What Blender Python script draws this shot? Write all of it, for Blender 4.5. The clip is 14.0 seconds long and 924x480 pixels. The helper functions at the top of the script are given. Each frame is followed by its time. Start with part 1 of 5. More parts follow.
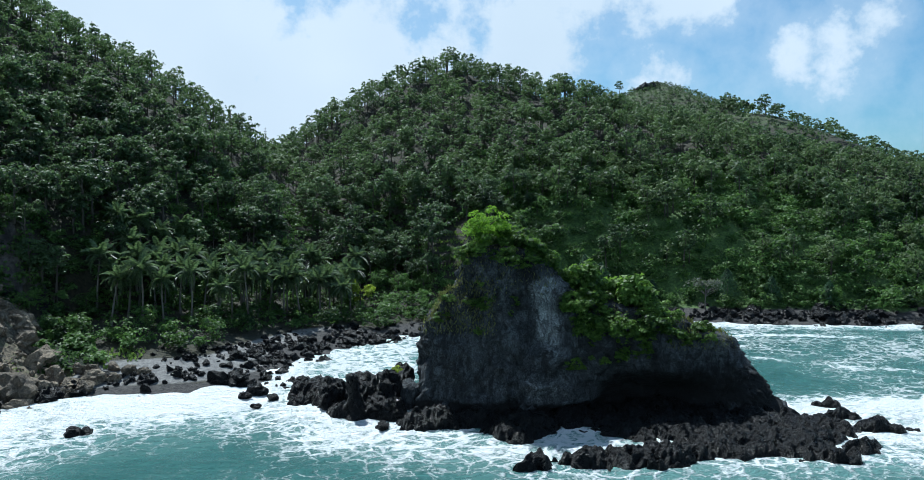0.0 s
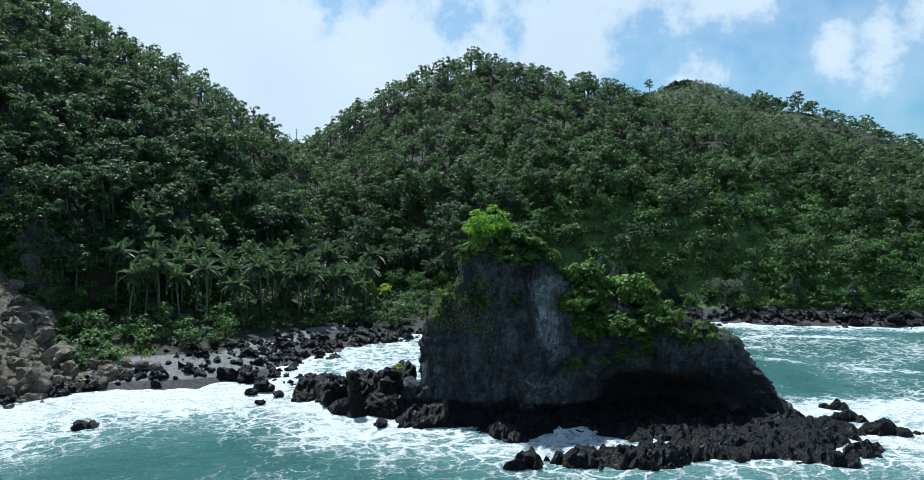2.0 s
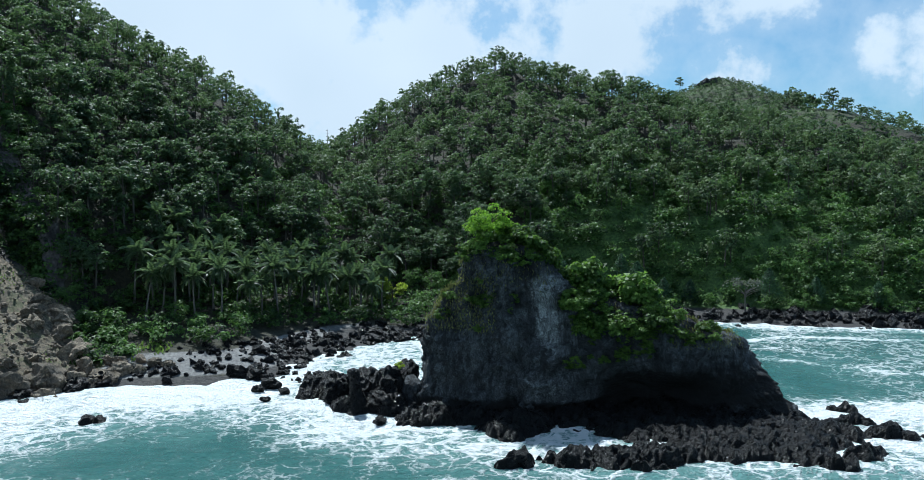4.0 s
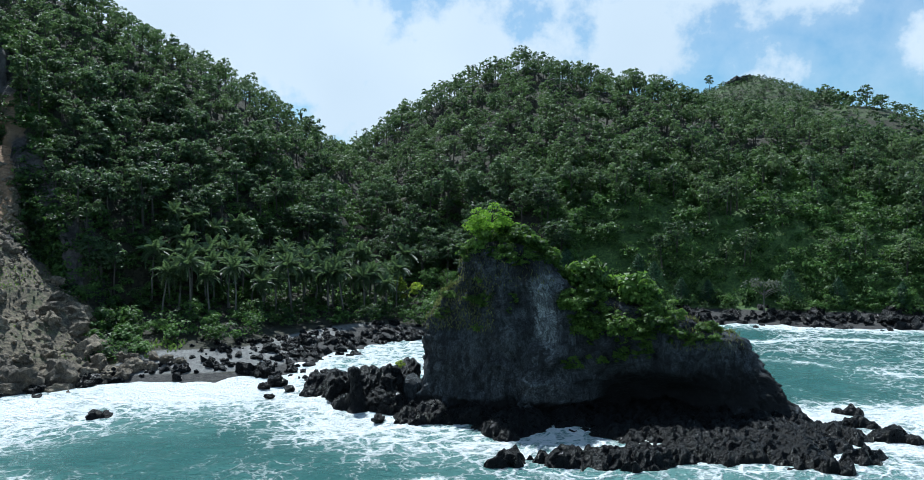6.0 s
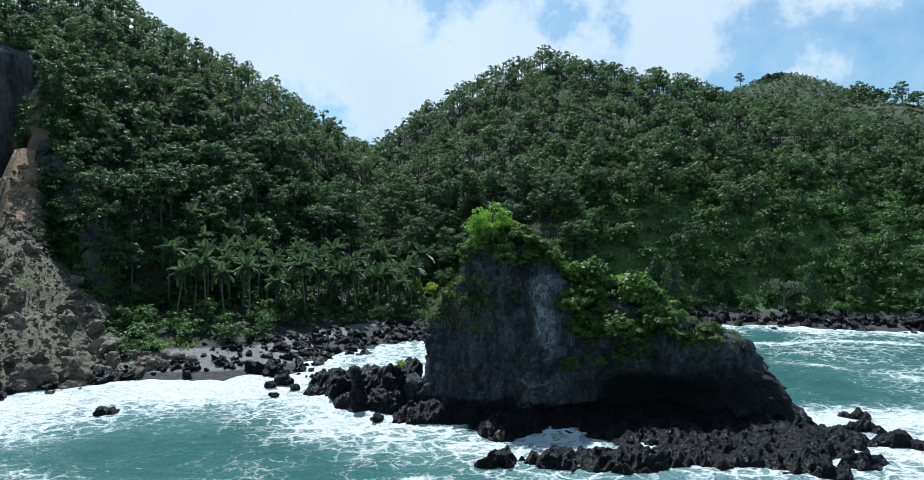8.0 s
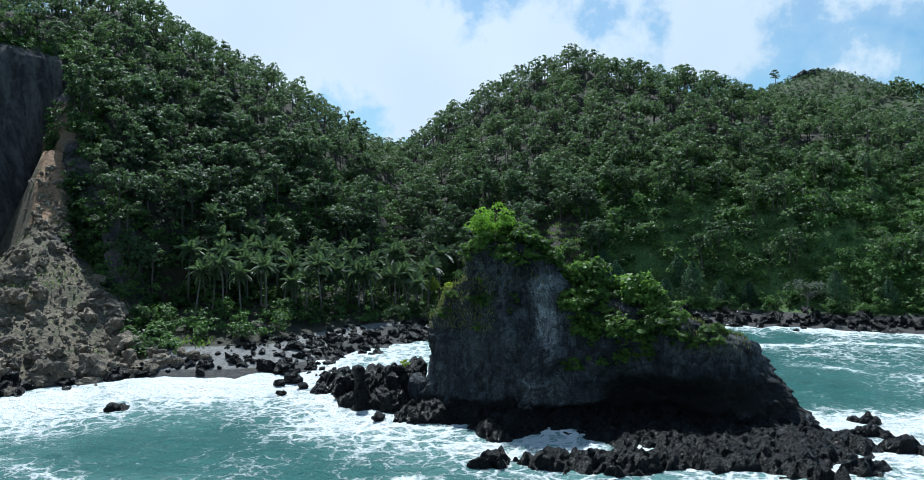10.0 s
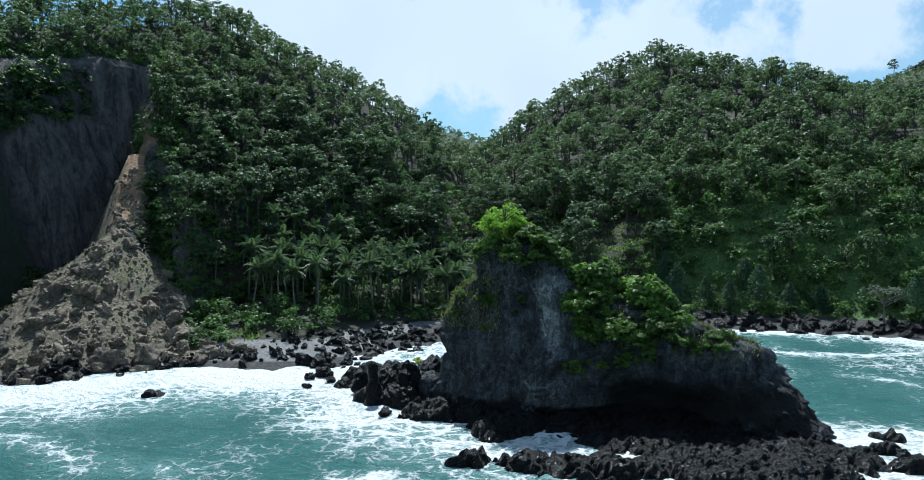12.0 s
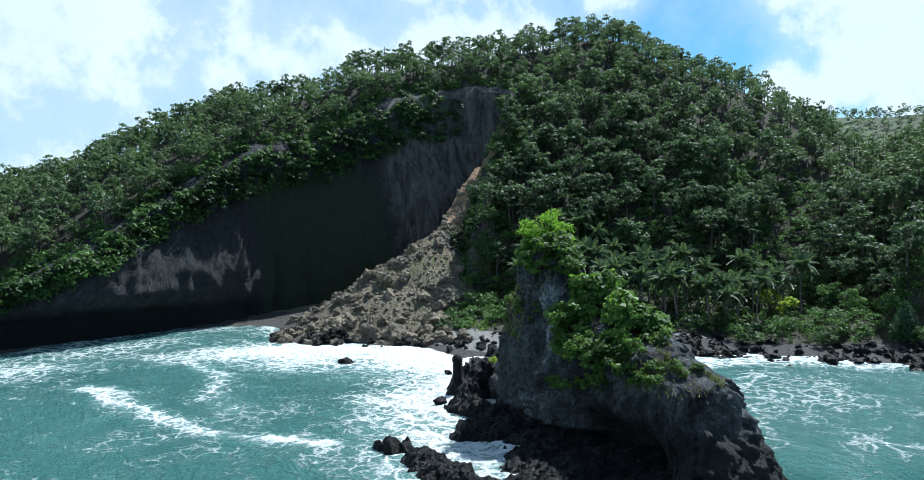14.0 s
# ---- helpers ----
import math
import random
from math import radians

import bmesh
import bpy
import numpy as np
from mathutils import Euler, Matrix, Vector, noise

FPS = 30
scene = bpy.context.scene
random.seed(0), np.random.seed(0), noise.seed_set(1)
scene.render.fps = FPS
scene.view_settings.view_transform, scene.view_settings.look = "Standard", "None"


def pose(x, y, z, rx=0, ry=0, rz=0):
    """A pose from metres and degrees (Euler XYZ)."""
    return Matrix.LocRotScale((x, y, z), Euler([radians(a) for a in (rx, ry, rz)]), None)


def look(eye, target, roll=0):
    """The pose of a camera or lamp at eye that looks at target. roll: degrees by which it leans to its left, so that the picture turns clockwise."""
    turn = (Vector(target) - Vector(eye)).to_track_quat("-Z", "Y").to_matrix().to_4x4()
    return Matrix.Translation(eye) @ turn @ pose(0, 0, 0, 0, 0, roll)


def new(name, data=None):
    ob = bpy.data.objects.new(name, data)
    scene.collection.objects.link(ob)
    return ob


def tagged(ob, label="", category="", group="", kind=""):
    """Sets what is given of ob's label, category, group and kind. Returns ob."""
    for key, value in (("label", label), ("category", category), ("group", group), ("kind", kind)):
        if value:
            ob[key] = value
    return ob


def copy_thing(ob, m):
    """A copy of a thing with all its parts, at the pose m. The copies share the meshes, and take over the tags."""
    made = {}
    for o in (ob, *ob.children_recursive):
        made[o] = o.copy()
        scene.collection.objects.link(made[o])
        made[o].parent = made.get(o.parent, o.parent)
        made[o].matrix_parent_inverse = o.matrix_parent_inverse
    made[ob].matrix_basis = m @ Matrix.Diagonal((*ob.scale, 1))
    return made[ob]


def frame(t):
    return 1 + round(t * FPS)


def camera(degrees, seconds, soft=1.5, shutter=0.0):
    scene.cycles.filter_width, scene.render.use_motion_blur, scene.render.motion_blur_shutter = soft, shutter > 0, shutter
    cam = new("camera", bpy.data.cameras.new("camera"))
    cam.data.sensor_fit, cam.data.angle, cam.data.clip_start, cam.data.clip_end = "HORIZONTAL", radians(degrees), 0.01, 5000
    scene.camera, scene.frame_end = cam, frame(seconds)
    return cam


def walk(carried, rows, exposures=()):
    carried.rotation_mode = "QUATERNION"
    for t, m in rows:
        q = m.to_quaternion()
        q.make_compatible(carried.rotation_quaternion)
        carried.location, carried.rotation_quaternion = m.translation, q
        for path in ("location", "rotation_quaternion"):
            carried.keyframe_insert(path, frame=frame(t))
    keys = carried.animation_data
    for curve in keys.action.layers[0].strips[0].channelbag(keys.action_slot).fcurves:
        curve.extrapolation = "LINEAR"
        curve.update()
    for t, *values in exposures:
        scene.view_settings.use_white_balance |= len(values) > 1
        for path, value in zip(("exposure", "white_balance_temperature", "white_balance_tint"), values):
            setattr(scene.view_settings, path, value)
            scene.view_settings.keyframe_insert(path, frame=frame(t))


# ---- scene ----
cam = camera(62.1, 14.0, soft=0.5)
METRES, EYE, TILT, LEAN, TURN = 100.8, 26.0, 0.0, 0.0, 0.0
ROWS = [
    (0.0, 0.0, 0.0, 0.0, -0.01, -2.51, 0.3),
    (0.5, 0.0108, -0.0005, -0.0007, 0.65, -2.51, 0.32),
    (1.0, 0.0215, -0.0008, -0.0012, 1.3, -2.5, 0.33),
    (1.5, 0.0327, -0.0012, -0.0015, 1.96, -2.49, 0.35),
    (2.0, 0.0436, -0.0006, -0.002, 2.61, -2.49, 0.36),
    (2.5, 0.0545, -0.0001, -0.0026, 3.28, -2.48, 0.39),
    (3.0, 0.0653, 0.0007, -0.0031, 3.95, -2.48, 0.43),
    (5.5, 0.1197, 0.0034, -0.0052, 7.15, -2.43, 0.53),
    (6.0, 0.1301, 0.0045, -0.0053, 7.78, -2.43, 0.55),
    (6.5, 0.1408, 0.0058, -0.0055, 8.43, -2.4, 0.58),
    (7.0, 0.1513, 0.0074, -0.0053, 9.07, -2.39, 0.63),
    (7.5, 0.162, 0.0094, -0.0059, 9.68, -2.37, 0.67),
    (8.0, 0.1721, 0.0117, -0.0066, 10.32, -2.36, 0.67),
    (10.5, 0.2245, 0.0231, -0.0074, 13.72, -2.32, 0.8),
    (11.0, 0.2349, 0.025, -0.0077, 14.37, -2.3, 0.8),
    (11.5, 0.2452, 0.0267, -0.0075, 15.01, -2.3, 0.81),
    (11.7, 0.2494, 0.0273, -0.0076, 15.27, -2.3, 0.81),
    (11.8, 0.2730, 0.0342, -0.0077, 16.90, -2.29, 0.79),
    (11.9, 0.3075, 0.0446, -0.008, 19.26, -2.28, 0.76),
    (12.0, 0.3426, 0.0557, -0.0081, 21.67, -2.27, 0.73),
    (12.5, 0.4916, 0.1231, -0.0077, 32.09, -2.18, 0.98),
    (13.0, 0.6311, 0.2135, -0.0054, 42.16, -1.9, 1.03),
    (13.5, 0.7446, 0.3248, -0.0097, 52.93, -1.73, 1.02),
    (14.0, 0.8401, 0.4547, -0.0104, 63.31, -1.59, 0.86),
]
walk(cam, [(t, pose(0, 0, EYE, TILT, LEAN, TURN) @ pose(METRES * x, METRES * y, METRES * z, 90 + pitch, roll, yaw)) for t, x, y, z, yaw, pitch, roll in ROWS],
     exposures=[(0.0, 0.44, 5450, 4), (11.5, 0.48, 5450, 4), (14.0, 0.75, 5550, 5)])

# ---- world, sun ----
SUN_AZ, SUN_EL = -27.0, 56.0        # degrees: from +y towards +x, above the horizon


def direction(az, el):
    a, e = radians(az), radians(el)
    return Vector((math.sin(a) * math.cos(e), math.cos(a) * math.cos(e), math.sin(e)))


sun = new("sun", bpy.data.lights.new("sun", "SUN"))
sun.data.energy, sun.data.angle, sun.data.color = 5.0, radians(0.5), (1.0, 0.95, 0.86)
sun.matrix_world = look(direction(SUN_AZ, SUN_EL) * 400, (0, 0, 0))


class Nodes:
    """A small builder for node trees."""

    def __init__(self, tree):
        self.tree = tree
        tree.nodes.clear()

    def add(self, kind, ins=(), **props):
        node = self.tree.nodes.new(kind)
        for key, value in props.items():
            setattr(node, key, value)
        for key, value in dict(ins).items():
            if isinstance(value, bpy.types.NodeSocket):
                self.tree.links.new(value, node.inputs[key])
            else:
                node.inputs[key].default_value = value
        return node

    def math(self, op, a, b=0.0, c=0.0, clamp=False):
        n = self.add("ShaderNodeMath", {0: a, 1: b, 2: c}, operation=op)
        n.use_clamp = clamp
        return n.outputs[0]

    def mix(self, f, a, b, blend="MIX"):
        n = self.add("ShaderNodeMix", {0: f, 6: a, 7: b}, data_type="RGBA", blend_type=blend)
        return n.outputs[2]

    def noise(self, scale, detail=4.0, rough=0.55, vec=None, distort=0.0):
        ins = {"Scale": scale, "Detail": detail, "Roughness": rough, "Distortion": distort}
        if vec is not None:
            ins["Vector"] = vec
        return self.add("ShaderNodeTexNoise", ins).outputs["Fac"]

    def ramp(self, f, a, b, lo=0.0, hi=1.0):
        return self.add("ShaderNodeMapRange", {0: f, 1: a, 2: b, 3: lo, 4: hi}, interpolation_type="SMOOTHSTEP").outputs[0]


world = bpy.data.worlds.new("world")
scene.world = world
world.use_nodes = True
N = Nodes(world.node_tree)
sky = N.add("ShaderNodeTexSky", sky_type="NISHITA", sun_disc=False)
sky.sun_elevation, sky.sun_rotation = radians(SUN_EL), radians(SUN_AZ)
sky.air_density, sky.dust_density, sky.ozone_density = 1.0, 0.9, 2.0
way = N.add("ShaderNodeTexCoord").outputs["Generated"]
# cumulus: soft lumps at directions (azimuth, elevation, half width, share), broken up by noise
warp = N.noise(3.2, 6.0, 0.6, way)
fine = N.noise(9.0, 6.0, 0.62, way)
total = None
for az, el, wide, share in ((-18, 15, 8, 1.0), (-9, 11, 7, 1.0), (-14, 8, 5, 0.9), (-3, 14, 6, 0.9), (5, 16, 7, 0.85), (14, 16, 5, 0.7), (25.5, 10.0, 3.2, 0.6), (27.5, 12.5, 2.4, 0.58), (14, 8.8, 3.0, 0.75),
                            (-28, 12, 6, 0.95), (-34, 12, 6, 1.0), (-36, 17, 7, 1.0), (-40, 8, 3, 0.9), (-52, 16, 2.5, 0.8), (-74.5, 13.2, 3.6, 0.8), (-77.5, 12.5, 3, 0.75), (-81.5, 10.5, 3.6, 0.8), (-88, 15.5, 3.6, 0.55),
                            (-91, 9, 3.5, 0.62), (-87, 7, 3.5, 0.6), (-110, 14, 12, 0.9), (-84, 14, 16, 0.62), (-70, 16, 12, 0.55), (-97, 9, 14, 0.6), (60, 16, 10, 0.8), (150, 25, 20, 0.7), (-160, 20, 20, 0.8)):
    dot = N.add("ShaderNodeVectorMath", {0: way, 1: direction(az, el)}, operation="DOT_PRODUCT").outputs["Value"]
    lump = N.math("MULTIPLY", N.ramp(dot, math.cos(radians(wide * 1.45)), 1.0), share)
    total = lump if total is None else N.math("MAXIMUM", total, lump)
cloud = N.math("ADD", total, N.math("MULTIPLY", N.math("SUBTRACT", warp, 0.5), 2.3))
cloud = N.math("ADD", cloud, N.math("MULTIPLY", N.math("SUBTRACT", fine, 0.5), 2.2))
mask = N.math("MAXIMUM", N.ramp(cloud, 0.28, 0.85), N.ramp(cloud, -0.5, 0.9, 0.0, 0.5))
white = N.mix(N.noise(4.0, 3.0, 0.5, way), (13.0, 14.5, 15.5, 1), (18.0, 18.6, 19.0, 1))
blue = N.mix(1.0, sky.outputs[0], (1.05, 1.75, 1.95, 1), "MULTIPLY")
hazy = N.add("ShaderNodeVectorMath", {0: way, 1: direction(-88, 8)}, operation="DOT_PRODUCT").outputs["Value"]
blue = N.mix(N.ramp(hazy, math.cos(radians(42)), math.cos(radians(8)), 0.0, 0.5), blue, (11.5, 14.0, 15.0, 1))
out = N.add("ShaderNodeOutputWorld", {0: N.add("ShaderNodeBackground", {0: N.mix(mask, blue, white), 1: 0.036}).outputs[0]})

# ---- materials ----


def material(name):
    m = bpy.data.materials.new(name)
    m.use_nodes = True
    return m, Nodes(m.node_tree)


def finish(n, colour, rough, bump=None, strength=0.5, distance=0.1, **ins):
    p = n.add("ShaderNodeBsdfPrincipled", {"Base Color": colour, "Roughness": rough})
    for key, value in ins.items():
        p.inputs[key.replace("_", " ")].default_value = value
    if bump is not None:
        b = n.add("ShaderNodeBump", {"Height": bump, "Strength": strength, "Distance": distance})
        n.tree.links.new(b.outputs[0], p.inputs["Normal"])
    n.add("ShaderNodeOutputMaterial", {0: p.outputs[0]})
    return p


def place(n):
    return n.add("ShaderNodeNewGeometry").outputs["Position"]


def foliage(name, dark, light, thin=0.35, rough=0.55, dry=False):
    m, n = material(name)
    geo = n.add("ShaderNodeNewGeometry")
    info = n.add("ShaderNodeObjectInfo")
    tint = n.add("ShaderNodeAttribute", attribute_name="tint").outputs["Fac"]
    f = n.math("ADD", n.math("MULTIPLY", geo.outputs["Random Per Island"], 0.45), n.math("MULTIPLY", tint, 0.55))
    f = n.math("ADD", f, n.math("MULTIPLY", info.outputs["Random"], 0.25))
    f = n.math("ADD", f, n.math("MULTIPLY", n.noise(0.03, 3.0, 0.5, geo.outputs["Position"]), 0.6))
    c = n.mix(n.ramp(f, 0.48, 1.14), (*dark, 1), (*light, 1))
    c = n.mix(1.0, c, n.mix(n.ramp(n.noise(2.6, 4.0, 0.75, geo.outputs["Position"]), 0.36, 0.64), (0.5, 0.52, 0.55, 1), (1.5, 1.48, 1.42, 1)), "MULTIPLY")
    if dry:
        c = n.mix(n.ramp(n.math("ADD", tint, n.math("MULTIPLY", info.outputs["Random"], 0.7)), 0.85, 1.3, 0.0, 0.65), c, (0.12, 0.165, 0.055, 1))
        c = n.mix(n.ramp(n.math("ADD", tint, n.math("MULTIPLY", n.noise(0.02, 2.0, 0.5, geo.outputs["Position"]), 0.9)), 0.9, 1.5, 0.0, 0.25), c, (0.115, 0.125, 0.095, 1))
    p = n.add("ShaderNodeBsdfPrincipled", {"Base Color": c, "Roughness": rough, "Specular IOR Level": 0.24})
    t = n.add("ShaderNodeBsdfTranslucent", {"Color": n.mix(0.5, c, (light[0] * 1.3, light[1] * 1.4, light[2] * 0.95, 1))})
    n.add("ShaderNodeOutputMaterial", {0: n.add("ShaderNodeMixShader", {0: thin, 1: p.outputs[0], 2: t.outputs[0]}).outputs[0]})
    return m


# dark ends of teak and shrub put shadow blue-black into the leaf colour
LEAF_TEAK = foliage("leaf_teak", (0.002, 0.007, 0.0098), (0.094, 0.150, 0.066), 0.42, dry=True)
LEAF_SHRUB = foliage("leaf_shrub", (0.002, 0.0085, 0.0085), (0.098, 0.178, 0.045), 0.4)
LEAF_BRIGHT = foliage("leaf_bright", (0.022, 0.065, 0.008), (0.20, 0.34, 0.035), 0.5)
LEAF_PALM = foliage("leaf_palm", (0.02, 0.042, 0.028), (0.145, 0.205, 0.095), 0.3, 0.48)
LEAF_ISLET = foliage("leaf_islet", (0.008, 0.026, 0.009), (0.14, 0.235, 0.042), 0.45)
LEAF_YELLOW = foliage("leaf_yellow", (0.11, 0.16, 0.02), (0.32, 0.40, 0.05), 0.5)
LEAF_UMBRELLA = foliage("leaf_umbrella", (0.06, 0.07, 0.06), (0.2, 0.215, 0.18), 0.35)
LEAF_PINE = foliage("leaf_pine", (0.010, 0.026, 0.018), (0.06, 0.115, 0.058), 0.35)
LEAF_DRY = foliage("leaf_dry", (0.045, 0.055, 0.02), (0.19, 0.20, 0.075), 0.35)
LEAF_GRASS = foliage("leaf_grass", (0.04, 0.08, 0.02), (0.17, 0.25, 0.06), 0.4)


def bark_material(name, dark, light):
    m, n = material(name)
    v = n.add("ShaderNodeMapping", {0: place(n), 3: (1, 1, 0.2)}).outputs[0]
    f = n.noise(6.0, 5.0, 0.6, v)
    finish(n, n.mix(f, (*dark, 1), (*light, 1)), 0.9, f, 0.5, 0.05)
    return m


BARK = bark_material("bark", (0.03, 0.026, 0.02), (0.12, 0.105, 0.085))
PALM_BARK = bark_material("palm_bark", (0.06, 0.055, 0.047), (0.20, 0.185, 0.16))


def lava_material():
    m, n = material("black_lava")
    v = place(n)
    a, b, d = n.noise(0.8, 6.0, 0.65, v), n.noise(3.2, 8.0, 0.8, v), n.noise(1.3, 5.0, 0.7, v, 1.0)
    c = n.mix(n.ramp(d, 0.45, 0.6), (0.0010, 0.0011, 0.0014, 1), (0.006, 0.006, 0.007, 1))
    c = n.mix(n.ramp(b, 0.52, 0.66), c, (0.048, 0.048, 0.051, 1))
    c = n.mix(n.ramp(a, 0.55, 0.75, 0.0, 0.6), c, (0.014, 0.0125, 0.011, 1))
    h = n.math("ADD", n.math("ADD", a, d), n.math("MULTIPLY", b, 0.9))
    finish(n, c, n.ramp(d, 0.35, 0.65, 0.2, 0.75), h, 1.0, 0.9, Specular_IOR_Level=0.32)
    return m


LAVA = lava_material()


def stone_material(name, dark, light, stain, scale=1.0, harsh=1.0):
    m, n = material(name)
    v = place(n)
    info = n.add("ShaderNodeObjectInfo").outputs["Random"]
    a, b = n.noise(0.25 * scale, 5.0, 0.6, v, 0.5), n.noise(1.8 * scale, 8.0, 0.75, v, 0.4)
    pale = n.add("ShaderNodeAttribute", attribute_name="pale").outputs["Fac"]
    streak = n.noise(0.6 * scale, 5.0, 0.6, n.add("ShaderNodeMapping", {0: v, 3: (1, 1, 0.16)}).outputs[0])
    c = n.mix(n.ramp(n.math("ADD", n.math("MULTIPLY", b, 0.6), n.math("MULTIPLY", info, 0.35)), 0.2, 0.75), (*dark, 1), (*light, 1))
    c = n.mix(n.ramp(streak, 0.45, 0.68, 0, 0.75), c, (*stain, 1))
    c = n.mix(n.ramp(a, 0.48, 0.66, 0, 0.8), c, (*dark, 1))
    crack = n.add("ShaderNodeTexVoronoi", {"Vector": n.add("ShaderNodeVectorMath", {0: v, 1: n.add("ShaderNodeTexNoise", {"Vector": v, "Scale": 0.35, "Detail": 6.0}).outputs["Color"]}, operation="ADD").outputs[0], "Scale": 0.3 * scale}, feature="DISTANCE_TO_EDGE").outputs["Distance"]
    c = n.mix(n.ramp(crack, 0.0, 0.05, 0.5, 0.0), c, (*dark, 1))
    c = n.mix(n.ramp(n.math("ADD", pale, n.math("MULTIPLY", n.math("SUBTRACT", b, 0.5), 1.2)), 0.35, 0.95), c, n.mix(b, (0.10, 0.11, 0.115, 1), (0.46, 0.49, 0.50, 1)))
    grain = n.noise(5.5 * scale, 8.0, 0.8, v, 0.3)
    c = n.mix(harsh, c, n.mix(n.ramp(grain, 0.34, 0.66), (0.3, 0.3, 0.3, 1), (1.75, 1.75, 1.75, 1)), "MULTIPLY")
    c = n.mix(harsh, c, n.mix(n.ramp(n.noise(1.1 * scale, 6.0, 0.7, n.add("ShaderNodeMapping", {0: v, 3: (1, 1, 0.35)}).outputs[0], 1.2), 0.38, 0.62), (0.45, 0.45, 0.47, 1), (1.4, 1.4, 1.4, 1)), "MULTIPLY")
    # near-black: wet waterline rock, and overhang shade put into the colour
    wet_and_shade = n.add("ShaderNodeAttribute", attribute_name="wet_and_shade").outputs["Fac"]
    c = n.mix(n.ramp(n.math("ADD", wet_and_shade, n.math("MULTIPLY", n.math("SUBTRACT", b, 0.5), 1.2)), 0.3, 0.75, 0.0, 0.9), c, (0.006, 0.006, 0.006, 1))
    earth = n.add("ShaderNodeAttribute", attribute_name="earth").outputs["Fac"]
    c = n.mix(n.ramp(n.math("ADD", earth, n.math("MULTIPLY", n.math("SUBTRACT", a, 0.5), 0.8)), 0.4, 0.7), c, n.mix(b, (0.16, 0.10, 0.055, 1), (0.36, 0.25, 0.15, 1)))
    finish(n, c, 0.92, n.math("ADD", n.math("ADD", a, n.math("MULTIPLY", b, 0.7)), n.math("MULTIPLY", grain, 0.3)), 1.0, 0.9)
    return m


def cliff_material():
    """Bare earth and rock with runnels down it, slanting pale beds and dark moss."""
    m, n = material("cliff_rock")
    v = place(n)
    a, b = n.noise(0.12, 5.0, 0.6, v, 0.6), n.noise(0.9, 8.0, 0.75, v, 0.4)
    run = n.noise(0.42, 6.0, 0.7, n.add("ShaderNodeMapping", {0: v, 3: (1, 1, 0.1)}).outputs[0], 0.3)
    c = n.mix(n.ramp(b, 0.3, 0.7), (0.007, 0.008, 0.0105, 1), (0.034, 0.034, 0.037, 1))
    bare = n.add("ShaderNodeAttribute", attribute_name="bare").outputs["Fac"]
    brown = n.mix(n.ramp(n.math("ADD", n.math("MULTIPLY", run, 0.65), n.math("MULTIPLY", b, 0.35)), 0.38, 0.62), (0.026, 0.025, 0.026, 1), (0.145, 0.132, 0.125, 1))
    c = n.mix(n.ramp(n.math("ADD", bare, n.math("MULTIPLY", n.math("SUBTRACT", a, 0.5), 0.9)), 0.25, 0.75), c, brown)
    pale = n.add("ShaderNodeAttribute", attribute_name="pale").outputs["Fac"]
    tilted = n.add("ShaderNodeMapping", {0: v, 2: (-0.8, 0, 0)}).outputs[0]
    beds = n.noise(0.35, 7.0, 0.72, n.add("ShaderNodeMapping", {0: tilted, 3: (0.5, 0.25, 1.6)}).outputs[0], 0.5)
    f = n.math("ADD", pale, n.math("MULTIPLY", n.math("SUBTRACT", beds, 0.5), 1.7))
    c = n.mix(n.ramp(f, 0.38, 0.8), c, n.mix(b, (0.035, 0.040, 0.050, 1), (0.115, 0.13, 0.155, 1)))
    # near-black foot: shade of the cave and overhang put into the rock colour
    wet_and_shade = n.add("ShaderNodeAttribute", attribute_name="wet_and_shade").outputs["Fac"]
    c = n.mix(n.ramp(n.math("ADD", wet_and_shade, n.math("MULTIPLY", n.math("SUBTRACT", a, 0.5), 0.8)), 0.3, 0.8), c, (0.003, 0.0035, 0.005, 1))
    moss = n.add("ShaderNodeAttribute", attribute_name="moss").outputs["Fac"]
    c = n.mix(n.ramp(n.math("ADD", moss, n.math("MULTIPLY", n.math("SUBTRACT", run, 0.5), 1.4)), 0.4, 0.8, 0.0, 0.85), c, n.mix(b, (0.006, 0.010, 0.005, 1), (0.030, 0.050, 0.018, 1)))
    earth = n.add("ShaderNodeAttribute", attribute_name="earth").outputs["Fac"]
    c = n.mix(n.ramp(n.math("ADD", earth, n.math("MULTIPLY", n.math("SUBTRACT", a, 0.5), 0.8)), 0.4, 0.7), c, n.mix(b, (0.16, 0.10, 0.055, 1), (0.36, 0.25, 0.15, 1)))
    finish(n, c, 0.95, n.math("ADD", n.math("ADD", a, n.math("MULTIPLY", b, 0.8)), n.math("MULTIPLY", run, 0.7)), 1.0, 1.2)
    return m


STACK = stone_material("stack_rock", (0.010, 0.0115, 0.013), (0.10, 0.112, 0.122), (0.022, 0.025, 0.029))
CLIFF = cliff_material()
DEBRIS = stone_material("debris_stone", (0.11, 0.092, 0.07), (0.35, 0.285, 0.20), (0.23, 0.18, 0.12), harsh=0.5)


